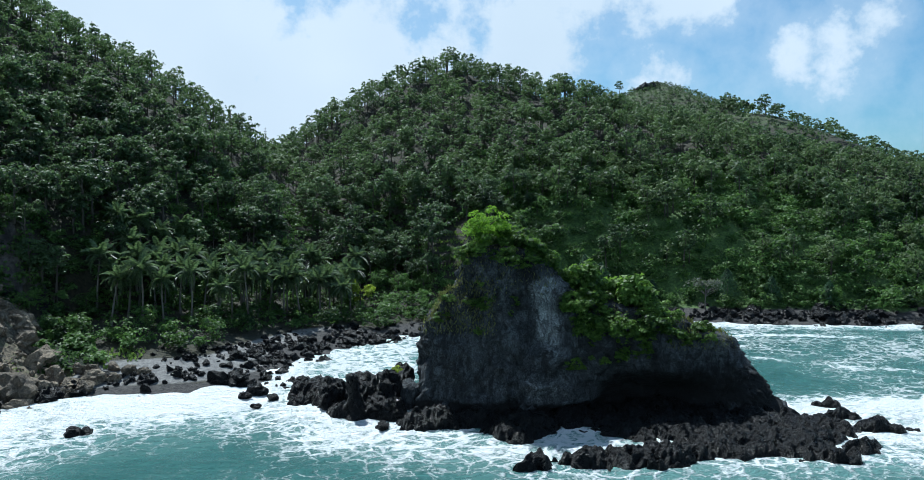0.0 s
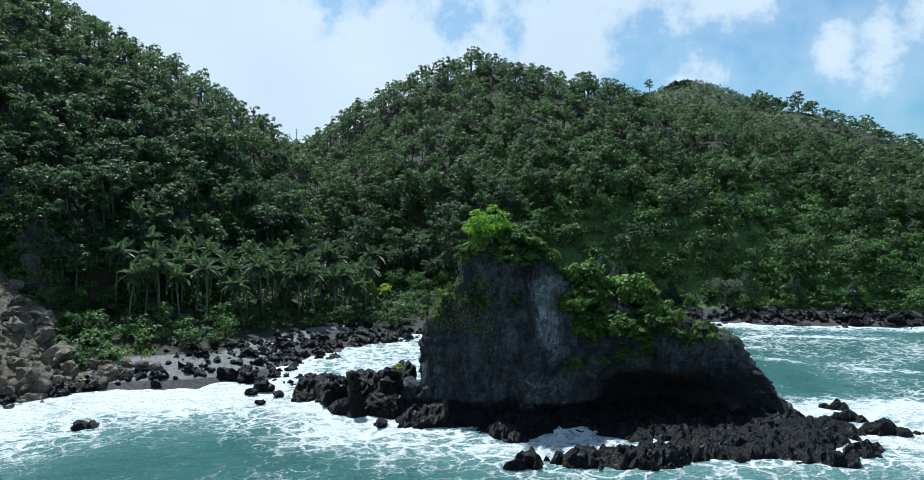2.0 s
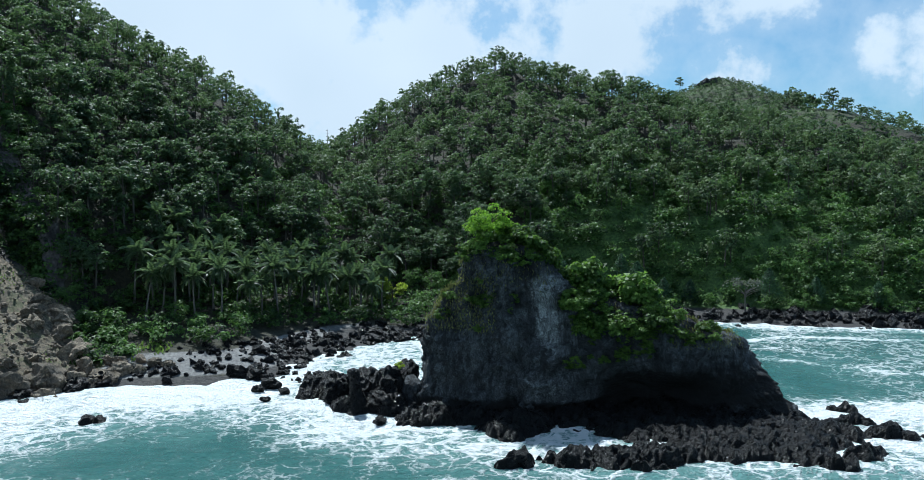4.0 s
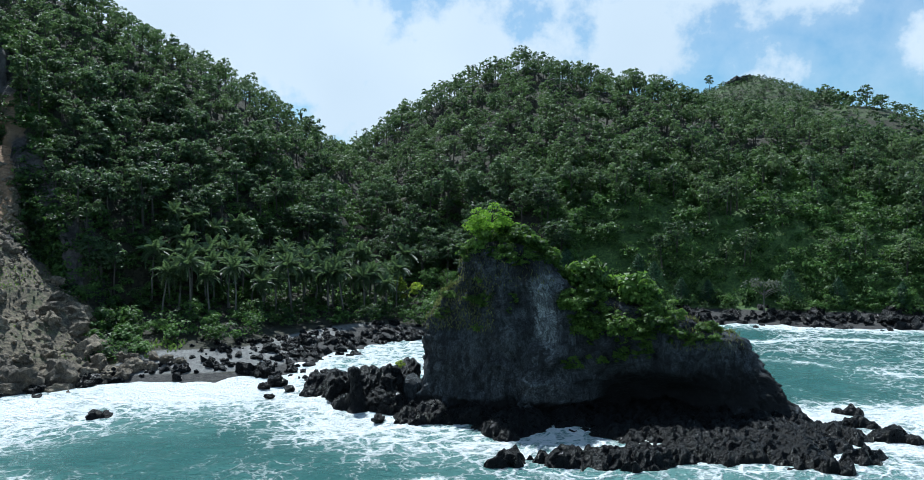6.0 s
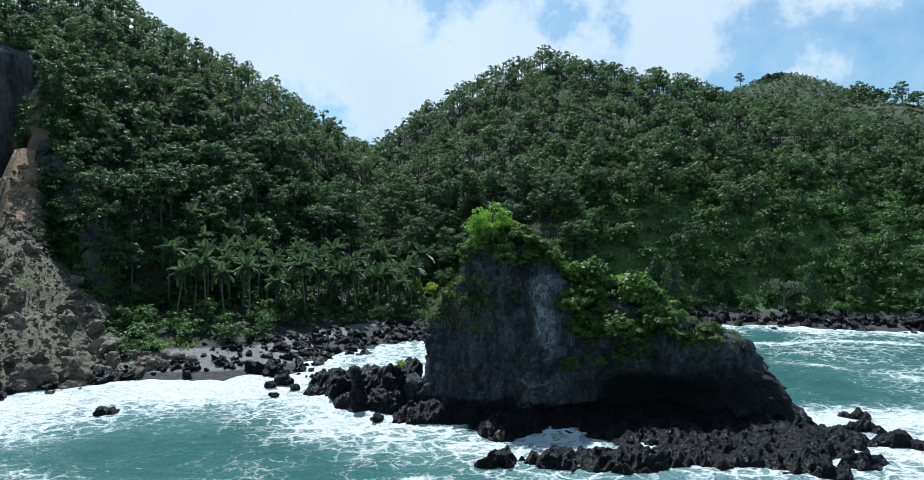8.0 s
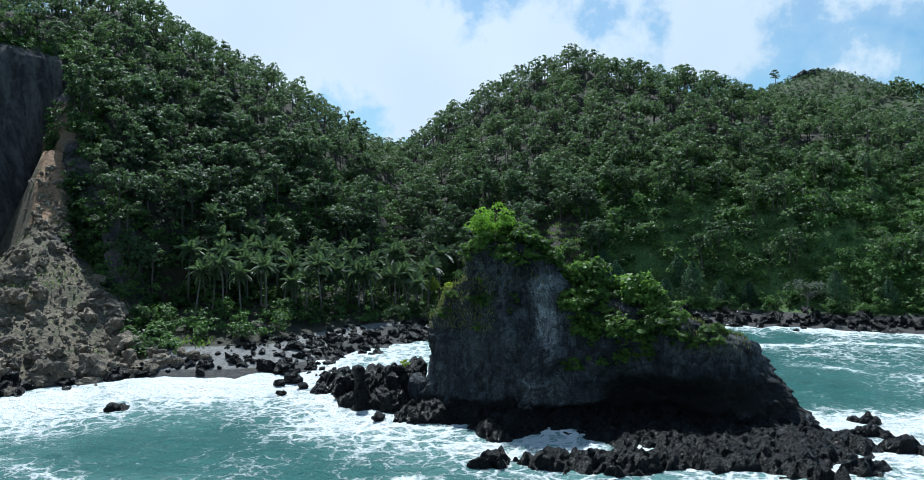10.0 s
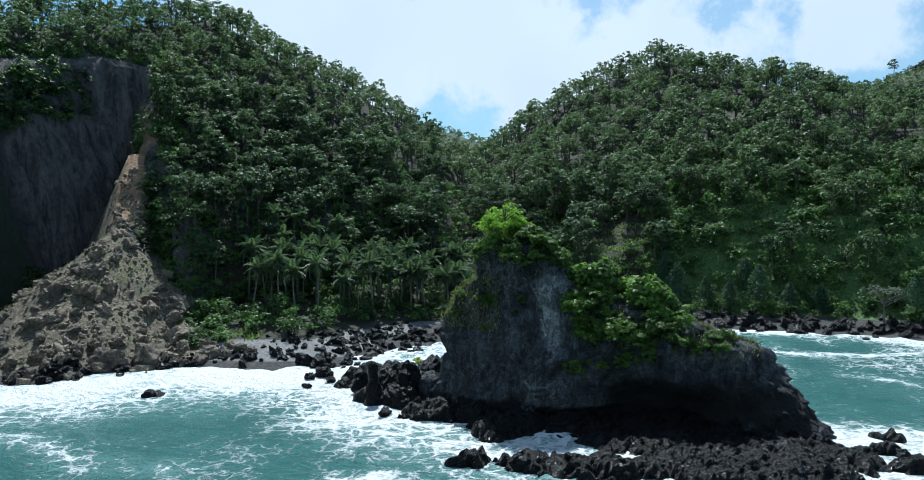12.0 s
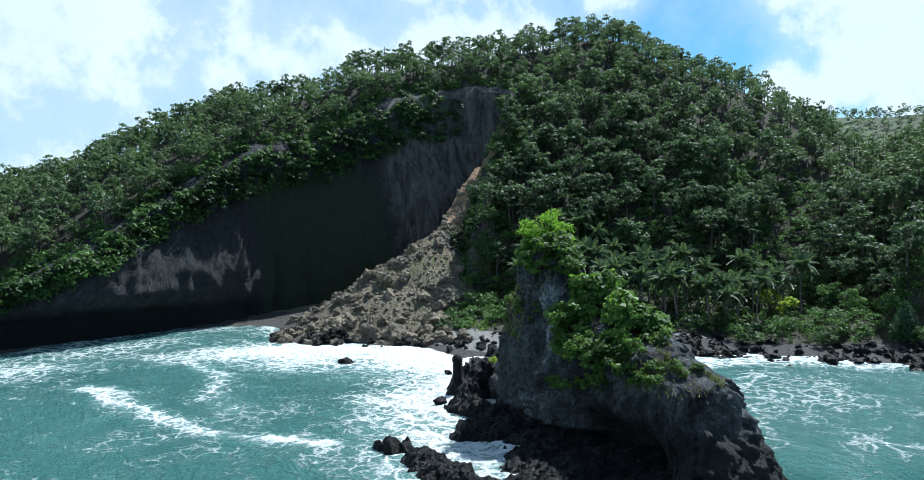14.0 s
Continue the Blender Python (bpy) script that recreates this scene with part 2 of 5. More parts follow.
def ground_material():
    m, n = material("ground")
    v = place(n)
    a, b = n.noise(0.15, 5.0, 0.6, v), n.noise(1.6, 6.0, 0.65, v)
    grass = n.mix(n.ramp(b, 0.3, 0.75), (0.03, 0.062, 0.014, 1), (0.10, 0.165, 0.04, 1))
    soil = n.mix(n.ramp(b, 0.36, 0.66), (0.05, 0.041, 0.028, 1), (0.185, 0.15, 0.098, 1))
    soil = n.mix(n.ramp(n.noise(0.5, 4.0, 0.6, v, 1.0), 0.5, 0.62, 0.0, 0.55), soil, (0.075, 0.088, 0.034, 1))
    orange = n.mix(n.ramp(b, 0.3, 0.7), (0.15, 0.085, 0.045, 1), (0.36, 0.235, 0.14, 1))
    sand = n.mix(n.ramp(b, 0.3, 0.7), (0.10, 0.098, 0.095, 1), (0.22, 0.215, 0.205, 1))
    # shore lava, outcrop rock, and the painted shadow at the scarp's foot
    dark = n.mix(n.ramp(b, 0.3, 0.7), (0.015, 0.015, 0.016, 1), (0.06, 0.055, 0.05, 1))
    c = n.mix(n.ramp(b, 0.3, 0.7), (0.012, 0.013, 0.008, 1), (0.045, 0.042, 0.022, 1))          # litter brown, with the shade under palms and trees put into it
    for name, colour in (("grass", grass), ("soil", soil), ("orange", orange), ("sand", sand), ("lava", dark)):
        f = n.add("ShaderNodeAttribute", attribute_name=name).outputs["Fac"]
        f = n.ramp(n.math("ADD", f, n.math("MULTIPLY", n.math("SUBTRACT", a, 0.5), 0.7)), 0.3, 0.6)
        c = n.mix(f, c, colour)
    finish(n, c, 0.95, n.math("ADD", n.math("MULTIPLY", a, 2.0), b), 0.7, 0.5)
    return m


GROUND = ground_material()


def water_material():
    m, n = material("sea_water")
    v = place(n)
    foam = n.add("ShaderNodeAttribute", attribute_name="foam").outputs["Fac"]
    flat = n.add("ShaderNodeMapping", {0: v, 3: (1, 1, 0)}).outputs[0]
    big = n.noise(0.06, 5.0, 0.62, flat, 1.5)
    bent = n.add("ShaderNodeVectorMath", {0: flat, 1: n.add("ShaderNodeVectorMath", {0: n.add("ShaderNodeTexNoise", {"Vector": flat, "Scale": 0.3, "Detail": 5.0}).outputs["Color"], "Scale": 4.5}, operation="SCALE").outputs[0]}, operation="ADD").outputs[0]
    web = n.add("ShaderNodeTexVoronoi", {"Vector": bent, "Scale": 0.4}, feature="DISTANCE_TO_EDGE").outputs["Distance"]
    web2 = n.add("ShaderNodeTexVoronoi", {"Vector": bent, "Scale": 1.1}, feature="DISTANCE_TO_EDGE").outputs["Distance"]
    lace = n.math("ADD", n.ramp(web, 0.0, 0.2, 1.0, 0.0), n.ramp(web2, 0.0, 0.2, 0.6, 0.0))
    small = n.noise(1.4, 7.0, 0.75, flat, 0.8)
    f = n.math("ADD", foam, n.math("MULTIPLY", n.math("SUBTRACT", big, 0.5), 1.0))
    f = n.math("ADD", f, n.math("MULTIPLY", n.math("SUBTRACT", n.noise(0.022, 3.0, 0.5, flat, 0.8), 0.5), 0.9))
    solid = n.ramp(n.math("ADD", f, n.math("MULTIPLY", n.math("SUBTRACT", small, 0.5), 0.9)), 0.82, 1.16)
    f = n.math("MULTIPLY", f, n.math("ADD", 0.58, n.math("MULTIPLY", lace, 0.55)))
    f = n.math("ADD", f, n.math("MULTIPLY", n.math("SUBTRACT", small, 0.5), 0.9))
    fleck = n.noise(0.9, 5.0, 0.7, n.add("ShaderNodeMapping", {0: flat, 2: (0, 0, 0.5), 3: (0.55, 1.6, 1)}).outputs[0], 0.6)
    f = n.math("MAXIMUM", n.math("MAXIMUM", solid, n.ramp(f, 0.44, 0.98)), n.ramp(fleck, 0.60, 0.76, 0.0, 0.55))
    deep = n.mix(n.ramp(n.math("ADD", foam, n.math("MULTIPLY", n.math("SUBTRACT", big, 0.5), 0.5)), 0.0, 0.6), (0.028, 0.125, 0.12, 1), (0.105, 0.245, 0.225, 1))
    deep = n.mix(n.ramp(foam, 0.35, 0.95, 0.0, 0.75), deep, (0.25, 0.45, 0.42, 1))
    c = n.mix(f, deep, n.mix(small, (0.76, 0.80, 0.80, 1), (0.96, 0.97, 0.96, 1)))
    w1 = n.noise(0.7, 6.0, 0.68, n.add("ShaderNodeMapping", {0: flat, 3: (0.6, 1.2, 1)}).outputs[0])
    w2 = n.noise(2.5, 4.0, 0.6, flat)
    h = n.math("ADD", w1, n.math("MULTIPLY", w2, 0.55))
    h = n.math("ADD", h, n.math("MULTIPLY", f, 0.25))
    b = n.add("ShaderNodeBump", {"Height": h, "Strength": 1.0, "Distance": 1.35})
    p = n.add("ShaderNodeBsdfPrincipled", {"Base Color": c, "Roughness": n.ramp(f, 0.0, 0.8, 0.12, 0.8), "IOR": 1.33, "Specular IOR Level": 0.4, "Normal": b.outputs[0]})
    n.add("ShaderNodeOutputMaterial", {0: p.outputs[0]})
    return m


WATER = water_material()

# ---- plan: the coast, the ridges and the scarp ----
COAST = [(-150, -400), (-128, -150), (-102, -40), (-93, 5), (-90, 28), (-94, 42), (-99, 56), (-104, 70), (-103, 84), (-93, 91), (-84, 86), (-76, 83), (-66, 93), (-59, 102), (-52, 110), (-40, 112), (-33, 117), (-31, 128),
         (-25, 141), (-15, 149), (-7, 158), (4, 169), (22, 174), (50, 172), (75, 168), (100, 165), (140, 160), (200, 150), (320, 120), (600, 60), (2600, -200), (2600, 2600), (-2600, 2600), (-2600, -400)]
RIDGES = [  # crest points, side slope
    ([(-600, -400, 10), (-215, -75, 16), (-167, 27, 31), (-160, 90, 57)], 0.42),
    ([(-160, 90, 57), (-151, 135, 71), (-137, 215, 87), (-105, 232, 67), (-90, 240, 54), (-75, 246, 39), (-58, 256, 20)], 0.80),
    ([(-63, 272, 35), (-51, 281, 46.5), (-40, 288, 55.5), (-32, 293, 65), (-18, 300, 73), (-4, 307, 80)], 0.85),
    ([(14, 297, 71.5), (36, 284, 63), (80, 266, 48), (140, 258, 34), (200, 245, 20), (330, 220, 8)], 0.56),
    ([(20, 520, 74), (119, 469, 97), (160, 420, 74), (182, 380, 56), (206, 340, 38), (300, 320, 24)], 0.50),
    ([(-700, 700, 150), (-360, 560, 104), (-250, 600, 96), (-185, 620, 66), (0, 660, 46), (400, 700, 70)], 0.35),
    ([(-172, 575, 58), (-150, 562, 71), (-138, 562, 71), (-112, 570, 52)], 0.62),
]
SCARP = [(-58, 113), (-66, 122), (-76, 131), (-89, 141), (-104, 152), (-117, 169), (-126, 156), (-128, 130), (-123, 102), (-112, 77), (-104, 59), (-98, 44), (-94, 29), (-97, 5), (-112, -40), (-142, -160)]   # the scarp's upper edge
CUT = SCARP + [(-60, -160), (-40, 60), (-54, 108)]


def seg_distance(x, y, pts):
    """Distance to a polyline, and the place along it as (segment index, share)."""
    best = np.full(x.shape, 1e9)
    where = np.zeros(x.shape)
    for i in range(len(pts) - 1):
        ax, ay, bx, by = *pts[i][:2], *pts[i + 1][:2]
        dx, dy = bx - ax, by - ay
        t = np.clip(((x - ax) * dx + (y - ay) * dy) / (dx * dx + dy * dy), 0, 1)
        d = np.hypot(x - ax - t * dx, y - ay - t * dy)
        near = d < best
        best = np.where(near, d, best)
        where = np.where(near, i + t, where)
    return best, where


def inside(x, y, pts):
    r = np.zeros(x.shape, bool)
    for (ax, ay), (bx, by) in zip(pts, pts[1:] + pts[:1]):
        if ay != by:
            r ^= ((ay > y) != (by > y)) & (x < (bx - ax) * (y - ay) / (by - ay) + ax)
    return r


def smooth(a, b, v):
    t = np.clip((v - a) / (b - a), 0, 1)
    return t * t * (3 - 2 * t)


LATTICE = np.random.RandomState(5).rand(128, 128)


def lumps(x, y, scale, octaves=4, rough=0.5):
    """Value noise from -1 to 1."""
    total, amp, norm = 0, 1.0, 0.0
    for k in range(octaves):
        u, v = x / scale + 17.3 * k, y / scale + 9.1 * k
        i, j = np.floor(u).astype(int), np.floor(v).astype(int)
        fu, fv = u - i, v - j
        fu, fv = fu * fu * (3 - 2 * fu), fv * fv * (3 - 2 * fv)
        g = lambda a, b: LATTICE[a % 128, b % 128]
        total = total + amp * ((g(i, j) * (1 - fu) + g(i + 1, j) * fu) * (1 - fv) + (g(i, j + 1) * (1 - fu) + g(i + 1, j + 1) * fu) * fv)
        norm, amp, scale = norm + amp, amp * rough, scale / 2
    return total / norm * 2 - 1


def shore(x, y):
    d, _ = seg_distance(x, y, COAST)
    return np.where(inside(x, y, COAST), d, -d)


def hill(x, y):
    z = np.full(x.shape, -50.0)
    for pts, slope in RIDGES:
        for p, q in zip(pts, pts[1:]):
            d, w = seg_distance(x, y, [p, q])
            z = np.logaddexp(z / 2, (p[2] + (q[2] - p[2]) * w + 7 - np.sqrt((slope * d) ** 2 + 49)) / 2) * 2
    spurs = 1 - 2 * np.abs(lumps(x + 0.35 * y, y * 0.4 + 30, 17, 3))          # small spurs and runnels down the eastern slope
    return z + 2.5 * lumps(x, y, 45, 4) + 2.6 * smooth(-5, 25, x) * smooth(330, 270, y) * (spurs - 0.3)


def fan(x, y):
    """The debris cone under the scarp."""
    a, b = 0.45 * (x + 90.5) - 0.89 * (y - 127), 0.89 * (x + 90.5) + 0.45 * (y - 127)
    cone = 22.5 - 0.66 * np.sqrt((0.78 * a) ** 2 + (1.25 * b) ** 2 + 4)
    d, w = seg_distance(x, y, [(-89, 127), (-95.5, 136), (-103, 147)])     # the narrow chute above it
    chute = 19 + 10 * w - 2.3 * np.maximum(d - 3.0, 0) + 0.8 * lumps(x + 4, y, 4, 3)
    return np.maximum(cone, chute) + 1.8 * lumps(x, y, 9, 5, 0.6)


def height(x, y):
    x, y = np.asarray(x, float), np.asarray(y, float)
    d = shore(x, y)
    low = np.where(d < 0, np.maximum(0.16 * d, -7), 0.22 * np.minimum(d, 8) + 0.08 * np.maximum(d - 8, 0))
    low = low + 0.35 * lumps(x, y, 6, 3)
    flat = 10 * smooth(-98, -86, x) + 28 * smooth(-95, -50, x) * smooth(-4, -18, x)
    steep = 1.1 + 8 * smooth(-76, -94, x)
    z = np.maximum(low, np.minimum(hill(x, y), 2.5 + 0.22 * (np.minimum(d, flat) - 8) + steep * np.maximum(d - flat, 0)))
    cut = inside(x, y, CUT)
    bowl = np.maximum(low, fan(x, y))
    return np.where(cut, np.minimum(bowl, z + 4), z)


# ---- mesh helpers ----


def mesh(name, verts, faces, mat, smooth_faces=False, **attrs):
    """A mesh from arrays; faces is an (n, 3) or (n, 4) array; attrs are per-vertex numbers."""
    me = bpy.data.meshes.new(name)
    verts, faces = np.asarray(verts, np.float32), np.asarray(faces, np.int32)
    k = faces.shape[1]
    me.vertices.add(len(verts))
    me.vertices.foreach_set("co", verts.ravel())
    me.loops.add(faces.size)
    me.loops.foreach_set("vertex_index", faces.ravel())
    me.polygons.add(len(faces))
    me.polygons.foreach_set("loop_start", np.arange(0, faces.size, k, dtype=np.int32))
    me.polygons.foreach_set("use_smooth", np.full(len(faces), smooth_faces))
    me.update(calc_edges=True)
    for key, value in attrs.items():
        me.attributes.new(key, "FLOAT", "POINT").data.foreach_set("value", np.asarray(value, np.float32).ravel())
    me.materials.append(mat)
    return me


def grid_faces(nu, nv, wrap=False):
    i, j = np.meshgrid(np.arange(nu - 1), np.arange(nv if wrap else nv - 1), indexing="ij")
    a, j2 = i * nv + j, (j + 1) % nv
    return np.stack([a, (i + 1) * nv + j, (i + 1) * nv + j2, i * nv + j2], -1).reshape(-1, 4)


def steps(core_a, core_b, step, far, grow=1.25):
    """Coordinates with an even core and steps that widen outwards."""
    core = list(np.arange(core_a, core_b + step, step))
    for sign in (1, -1):
        s = step
        while abs(core[-1 if sign > 0 else 0]) < far:
            s *= grow
            core.append(core[-1] + s) if sign > 0 else core.insert(0, core[0] - s)
    return np.array(core)


def part(name, me, parent, label=""):
    ob = new(name, me)
    ob.parent = parent
    return tagged(ob, label)


# ---- ground ----
gx, gy = np.meshgrid(steps(-190, 160, 2.0, 2400), steps(20, 330, 2.0, 2400), indexing="ij")
gz = height(gx, gy)
gd = shore(gx, gy)
in_cut = inside(gx, gy, CUT)
e_orange, _ = seg_distance(gx, gy, [(-94, 132), (-104, 147)])
me = mesh("ground", np.stack([gx, gy, gz], -1).reshape(-1, 3), grid_faces(*gx.shape), GROUND, True,
          grass=smooth(4, 14, gx) * smooth(245, 215, gy) + 0.42 * smooth(340, 400, gy),
          soil=np.where(in_cut & (gd > -4), 1.0, 0.0), orange=np.clip(1.15 - e_orange / 3.6, 0, 1),
          sand=np.clip(np.where(in_cut, 0, smooth(-4, 2, gd) * (1 - smooth(6.5, 9.5, gd)) * smooth(-10, -30, gx)), 0, 1),
          # strip west of x = -80 puts the scarp's shadow into the colour
          lava=np.clip(np.where(in_cut, np.where(gx < -80, smooth(14, 5, gd), smooth(5, -2, gd)), smooth(10, 2, gd) * smooth(-36, -26, gx) + smooth(0, -3, gd)) + np.exp(-(np.hypot(gx + 86.5, gy - 130.5) / 4.5) ** 2), 0, 1))
ground = tagged(new("ground", me), "steep green coastal ground with grey beach", "ground", kind="structure")

# ---- sea ----
wx, wy = np.meshgrid(steps(-135, 110, 0.95, 2500), steps(45, 178, 0.95, 2500), indexing="ij")
wd = -shore(wx, wy)


def stack_distance(x, y):
    """About how far from the stack's reef."""
    d, _ = seg_distance(x, y, [(-24, 108), (-8, 92), (14, 85), (44, 84)])
    return d - 7


foam = 1.0 * np.exp(-np.maximum(wd - 2, 0) / 10)
foam = np.maximum(foam, 1.12 * smooth(0, 20, wx) * np.exp(-np.maximum(wd - 5, 0) / 7))
left = smooth(-8, -30, wx)
foam = np.maximum(foam, left * 1.2 * np.exp(-np.maximum(wd - 15, 0) / 18))
foam = np.maximum(foam, 0.92 * np.exp(-np.maximum(stack_distance(wx, wy) - 1, 0) / 11))
foam = np.maximum(foam, np.maximum(0.46 * smooth(25, 60, wx) * smooth(70, 95, wy), 0.5 * smooth(-30, -10, wx) * smooth(52, 34, wx) * smooth(98, 112, wy)))
foam = np.maximum(foam, 0.95 * smooth(-2, -10, wx) * smooth(106, 116, wy))
foam = np.maximum(foam, 1.05 * np.exp(-np.maximum(np.hypot((wx - 52) / 1.4, wy - 90) - 9, 0) / 8))
streaks = [[(-58, 62), (-46, 66), (-32, 63), (-20, 65)], [(-46, 46), (-34, 50), (-22, 53), (-8, 60), (0, 72)], [(48, 132), (58, 122), (72, 114), (90, 106)], [(-66, 80), (-52, 84), (-40, 82)], [(20, 152), (38, 148), (60, 152), (84, 148)]]
gaps = smooth(-0.35, 0.25, lumps(wx + 31, wy, 13, 3))
for k, pts in enumerate(streaks):
    d, _ = seg_distance(wx + 2.5 * lumps(wx, wy, 9, 3), wy + 2.5 * lumps(wx + 50, wy, 9, 3), pts)
    foam = np.maximum(foam, 0.92 * (0.35 + 0.65 * gaps) * np.exp(-(d / (1.2 + 1.2 * gaps)) ** 2))
    foam = np.maximum(foam, 0.55 * np.exp(-(d / 6) ** 2))
swell = 0.55 * lumps(wx + 0.3 * wy, wy * 2.0, 22, 3) + 0.36 * lumps(wx, wy * 1.5, 4.5, 3)
me = mesh("sea", np.stack([wx, wy, swell], -1).reshape(-1, 3), grid_faces(*wx.shape), WATER, True, foam=np.clip(np.maximum(foam * (1 - 0.62 * smooth(-62, -78, wx) * smooth(94, 80, wy)), 0.36), 0, 1.2))
sea = tagged(new("sea", me), "teal sea with white surf foam", "sea", kind="structure")

# ---- the scarp face ----
def ridge_lines(u, z):
    """Ribs and runnels that fall down the face."""
    return 1 - 2 * np.abs(lumps(u + 0.12 * z, z * 0.12, 5.0, 3, 0.6))


def scarp_face():
    pts = np.array(SCARP, float)
    seg = np.hypot(*np.diff(pts, axis=0).T)
    s = np.concatenate([[0], np.cumsum(seg)])
    u = np.arange(0, s[-1], 1.0)
    px, py = np.interp(u, s, pts[:, 0]), np.interp(u, s, pts[:, 1])
    k = np.ones(7) / 7
    px[3:-3], py[3:-3] = np.convolve(px, k, "valid"), np.convolve(py, k, "valid")
    tx, ty = np.gradient(px), np.gradient(py)
    n = np.hypot(tx, ty)
    nx, ny = -ty / n, tx / n            # towards the bowl
    top = np.maximum(height(px - 4 * nx, py - 4 * ny), height(px - 2 * nx, py - 2 * ny)) + 0.4
    v = np.linspace(0, 1, 46)
    U, V = np.meshgrid(u, v, indexing="ij")
    Z = -2 + (top[:, None] + 2) * V
    lean = (0.07 + 0.19 * smooth(85, 120, py) * smooth(52, 76, u))[:, None]
    earth = 0.7 * smooth(76, 68, U) * smooth(50, 58, U)
    out = lean * (top[:, None] - Z) + 2.6 * lumps(U, Z * 0.5, 16, 5, 0.62) + 1.3 * ridge_lines(U, Z) + 0.8 * lumps(U * 1.2, Z, 3.5, 3) + 1.6
    cave = np.exp(-((py[:, None] - 48) / 26) ** 2)
    out = out - cave * 4 * smooth(8, 3, Z) + cave * 5.5 * smooth(4, 10, Z) * smooth(26, 14, Z)
    out = np.maximum(out, 2.4)
    rim = smooth(0.94, 1.0, V)
    out = out * (1 - rim) - 3.5 * rim
    X, Y = px[:, None] + nx[:, None] * out, py[:, None] + ny[:, None] * out
    PY, PX = py[:, None] + 0 * Z, px[:, None] + 0 * Z
    pale = 0.36 * smooth(28, 40, PY) * smooth(78, 66, PY) * smooth(5, 9, Z) * smooth(0.45 * PY + 4, 0.45 * PY - 6, Z)
    bare = smooth(112, 135, PY) * smooth(4, 16, Z)
    moss = smooth(74, 92, PY) * smooth(136, 112, PY) * smooth(52, 30, Z)
    edge = np.stack([X[:, -12:], Y[:, -12:], Z[:, -12:]], -1)[74:]
    # the mask below 9 m paints the cave's shade along the foot
    return mesh("scarp", np.stack([X, Y, Z], -1).reshape(-1, 3), grid_faces(*U.shape), CLIFF, True, pale=pale, bare=bare, moss=moss, wet_and_shade=smooth(9, 4, Z), earth=earth), edge.reshape(-1, 3)


SCARP_MESH, SCARP_EDGE = scarp_face()
scarp = tagged(new("cliff", SCARP_MESH), "bare dark brown landslide scarp cliff", "cliff", kind="structure")

# ---- the sea stack ----
LEVELS = [  # z, west end, east end, reach south of the axis, reach north of it
    (-3.0, -7.0, 44.0, 4.0, 15.0), (0.0, -5.8, 41.5, 3.2, 14.0), (2.0, -5.6, 39.5, 2.8, 13.5), (5.0, -5.6, 37.0, 2.6, 12.5), (9.5, -5.2, 33.0, 2.2, 11.0), (12.0, -4.0, 27.0, 1.7, 9.0),
    (13.6, -3.1, 20.5, 1.4, 7.5), (16.0, -1.8, 14.0, 1.2, 6.0), (18.5, 0.0, 10.8, 1.0, 4.5), (20.6, 2.2, 7.6, 0.6, 2.0)]


def stack_surface():
    lv = np.array(LEVELS)
    zs = np.linspace(-3, 20.6, 136)
    a = np.linspace(0, 2 * math.pi, 400, endpoint=False)
    w, e, s, nn = (np.interp(zs, lv[:, 0], lv[:, k])[:, None] for k in (1, 2, 3, 4))
    ca, sa = np.cos(a)[None], np.sin(a)[None]
    X = (w + e) / 2 + (e - w) / 2 * np.sign(ca) * np.abs(ca) ** 0.75
    t = np.clip((X - w) / (e - w), 0, 1)
    axis = 97.4 - 0.4 * t
    Y = axis + np.where(sa < 0, s + 2.6 * t, nn * (1 - 0.62 * t)) * np.sign(sa) * np.abs(sa) ** 0.7
    Z = zs[:, None] + 0 * X
    rough = 1.1 * lumps(X + 40, Z * 0.7 + Y, 9, 5, 0.62) + 0.75 * lumps(X * 1.3 - Y, Z * 1.5, 3.0, 4, 0.6)
    hollow = (np.exp(-((X - 23) / 7) ** 4) * smooth(6.5 + 1.2 * lumps(X, Y * 0, 5, 3), 2.5, Z) * 5.2 + np.exp(-((X - 14) / 6) ** 2) * smooth(2.2, 0.8, Z) * 2.0) * (sa < 0)
    belly = 1.6 * np.exp(-((X - 11) / 4.0) ** 2 - ((Z - 4) / 4.0) ** 2) * (sa < 0)
    X = X + ca * rough
    Y = Y + sa * rough + hollow - belly
    Z = Z + 0.5 * lumps(X, Y, 4, 3)
    crag = np.array([noise.ridged_multi_fractal(Vector((x * 0.16, y * 0.16, z * 0.11)), 0.65, 2.1, 7, 1.0, 2.0) for x, y, z in zip(X.flat, Y.flat, Z.flat)]).reshape(X.shape)
    crag = np.clip(crag - crag.mean(), -1.6, 1.6)
    chip = np.array([noise.fractal(Vector((x * 0.8, y * 0.8, z * 0.6)), 0.7, 2.2, 4) for x, y, z in zip(X.flat, Y.flat, Z.flat)]).reshape(X.shape)
    grit = np.array([noise.fractal(Vector((x * 2.0, y * 2.0, z * 1.2)), 0.8, 2.2, 3) for x, y, z in zip(X.flat, Y.flat, Z.flat)]).reshape(X.shape)
    push = crag * 1.0 + chip * 0.5 + grit * 0.2
    X, Y = X + ca * push, Y + sa * push
    top = np.stack([X[-1].mean(), Y[-1].mean(), Z[-1].max() + 0.6])
    return X, Y, Z, top


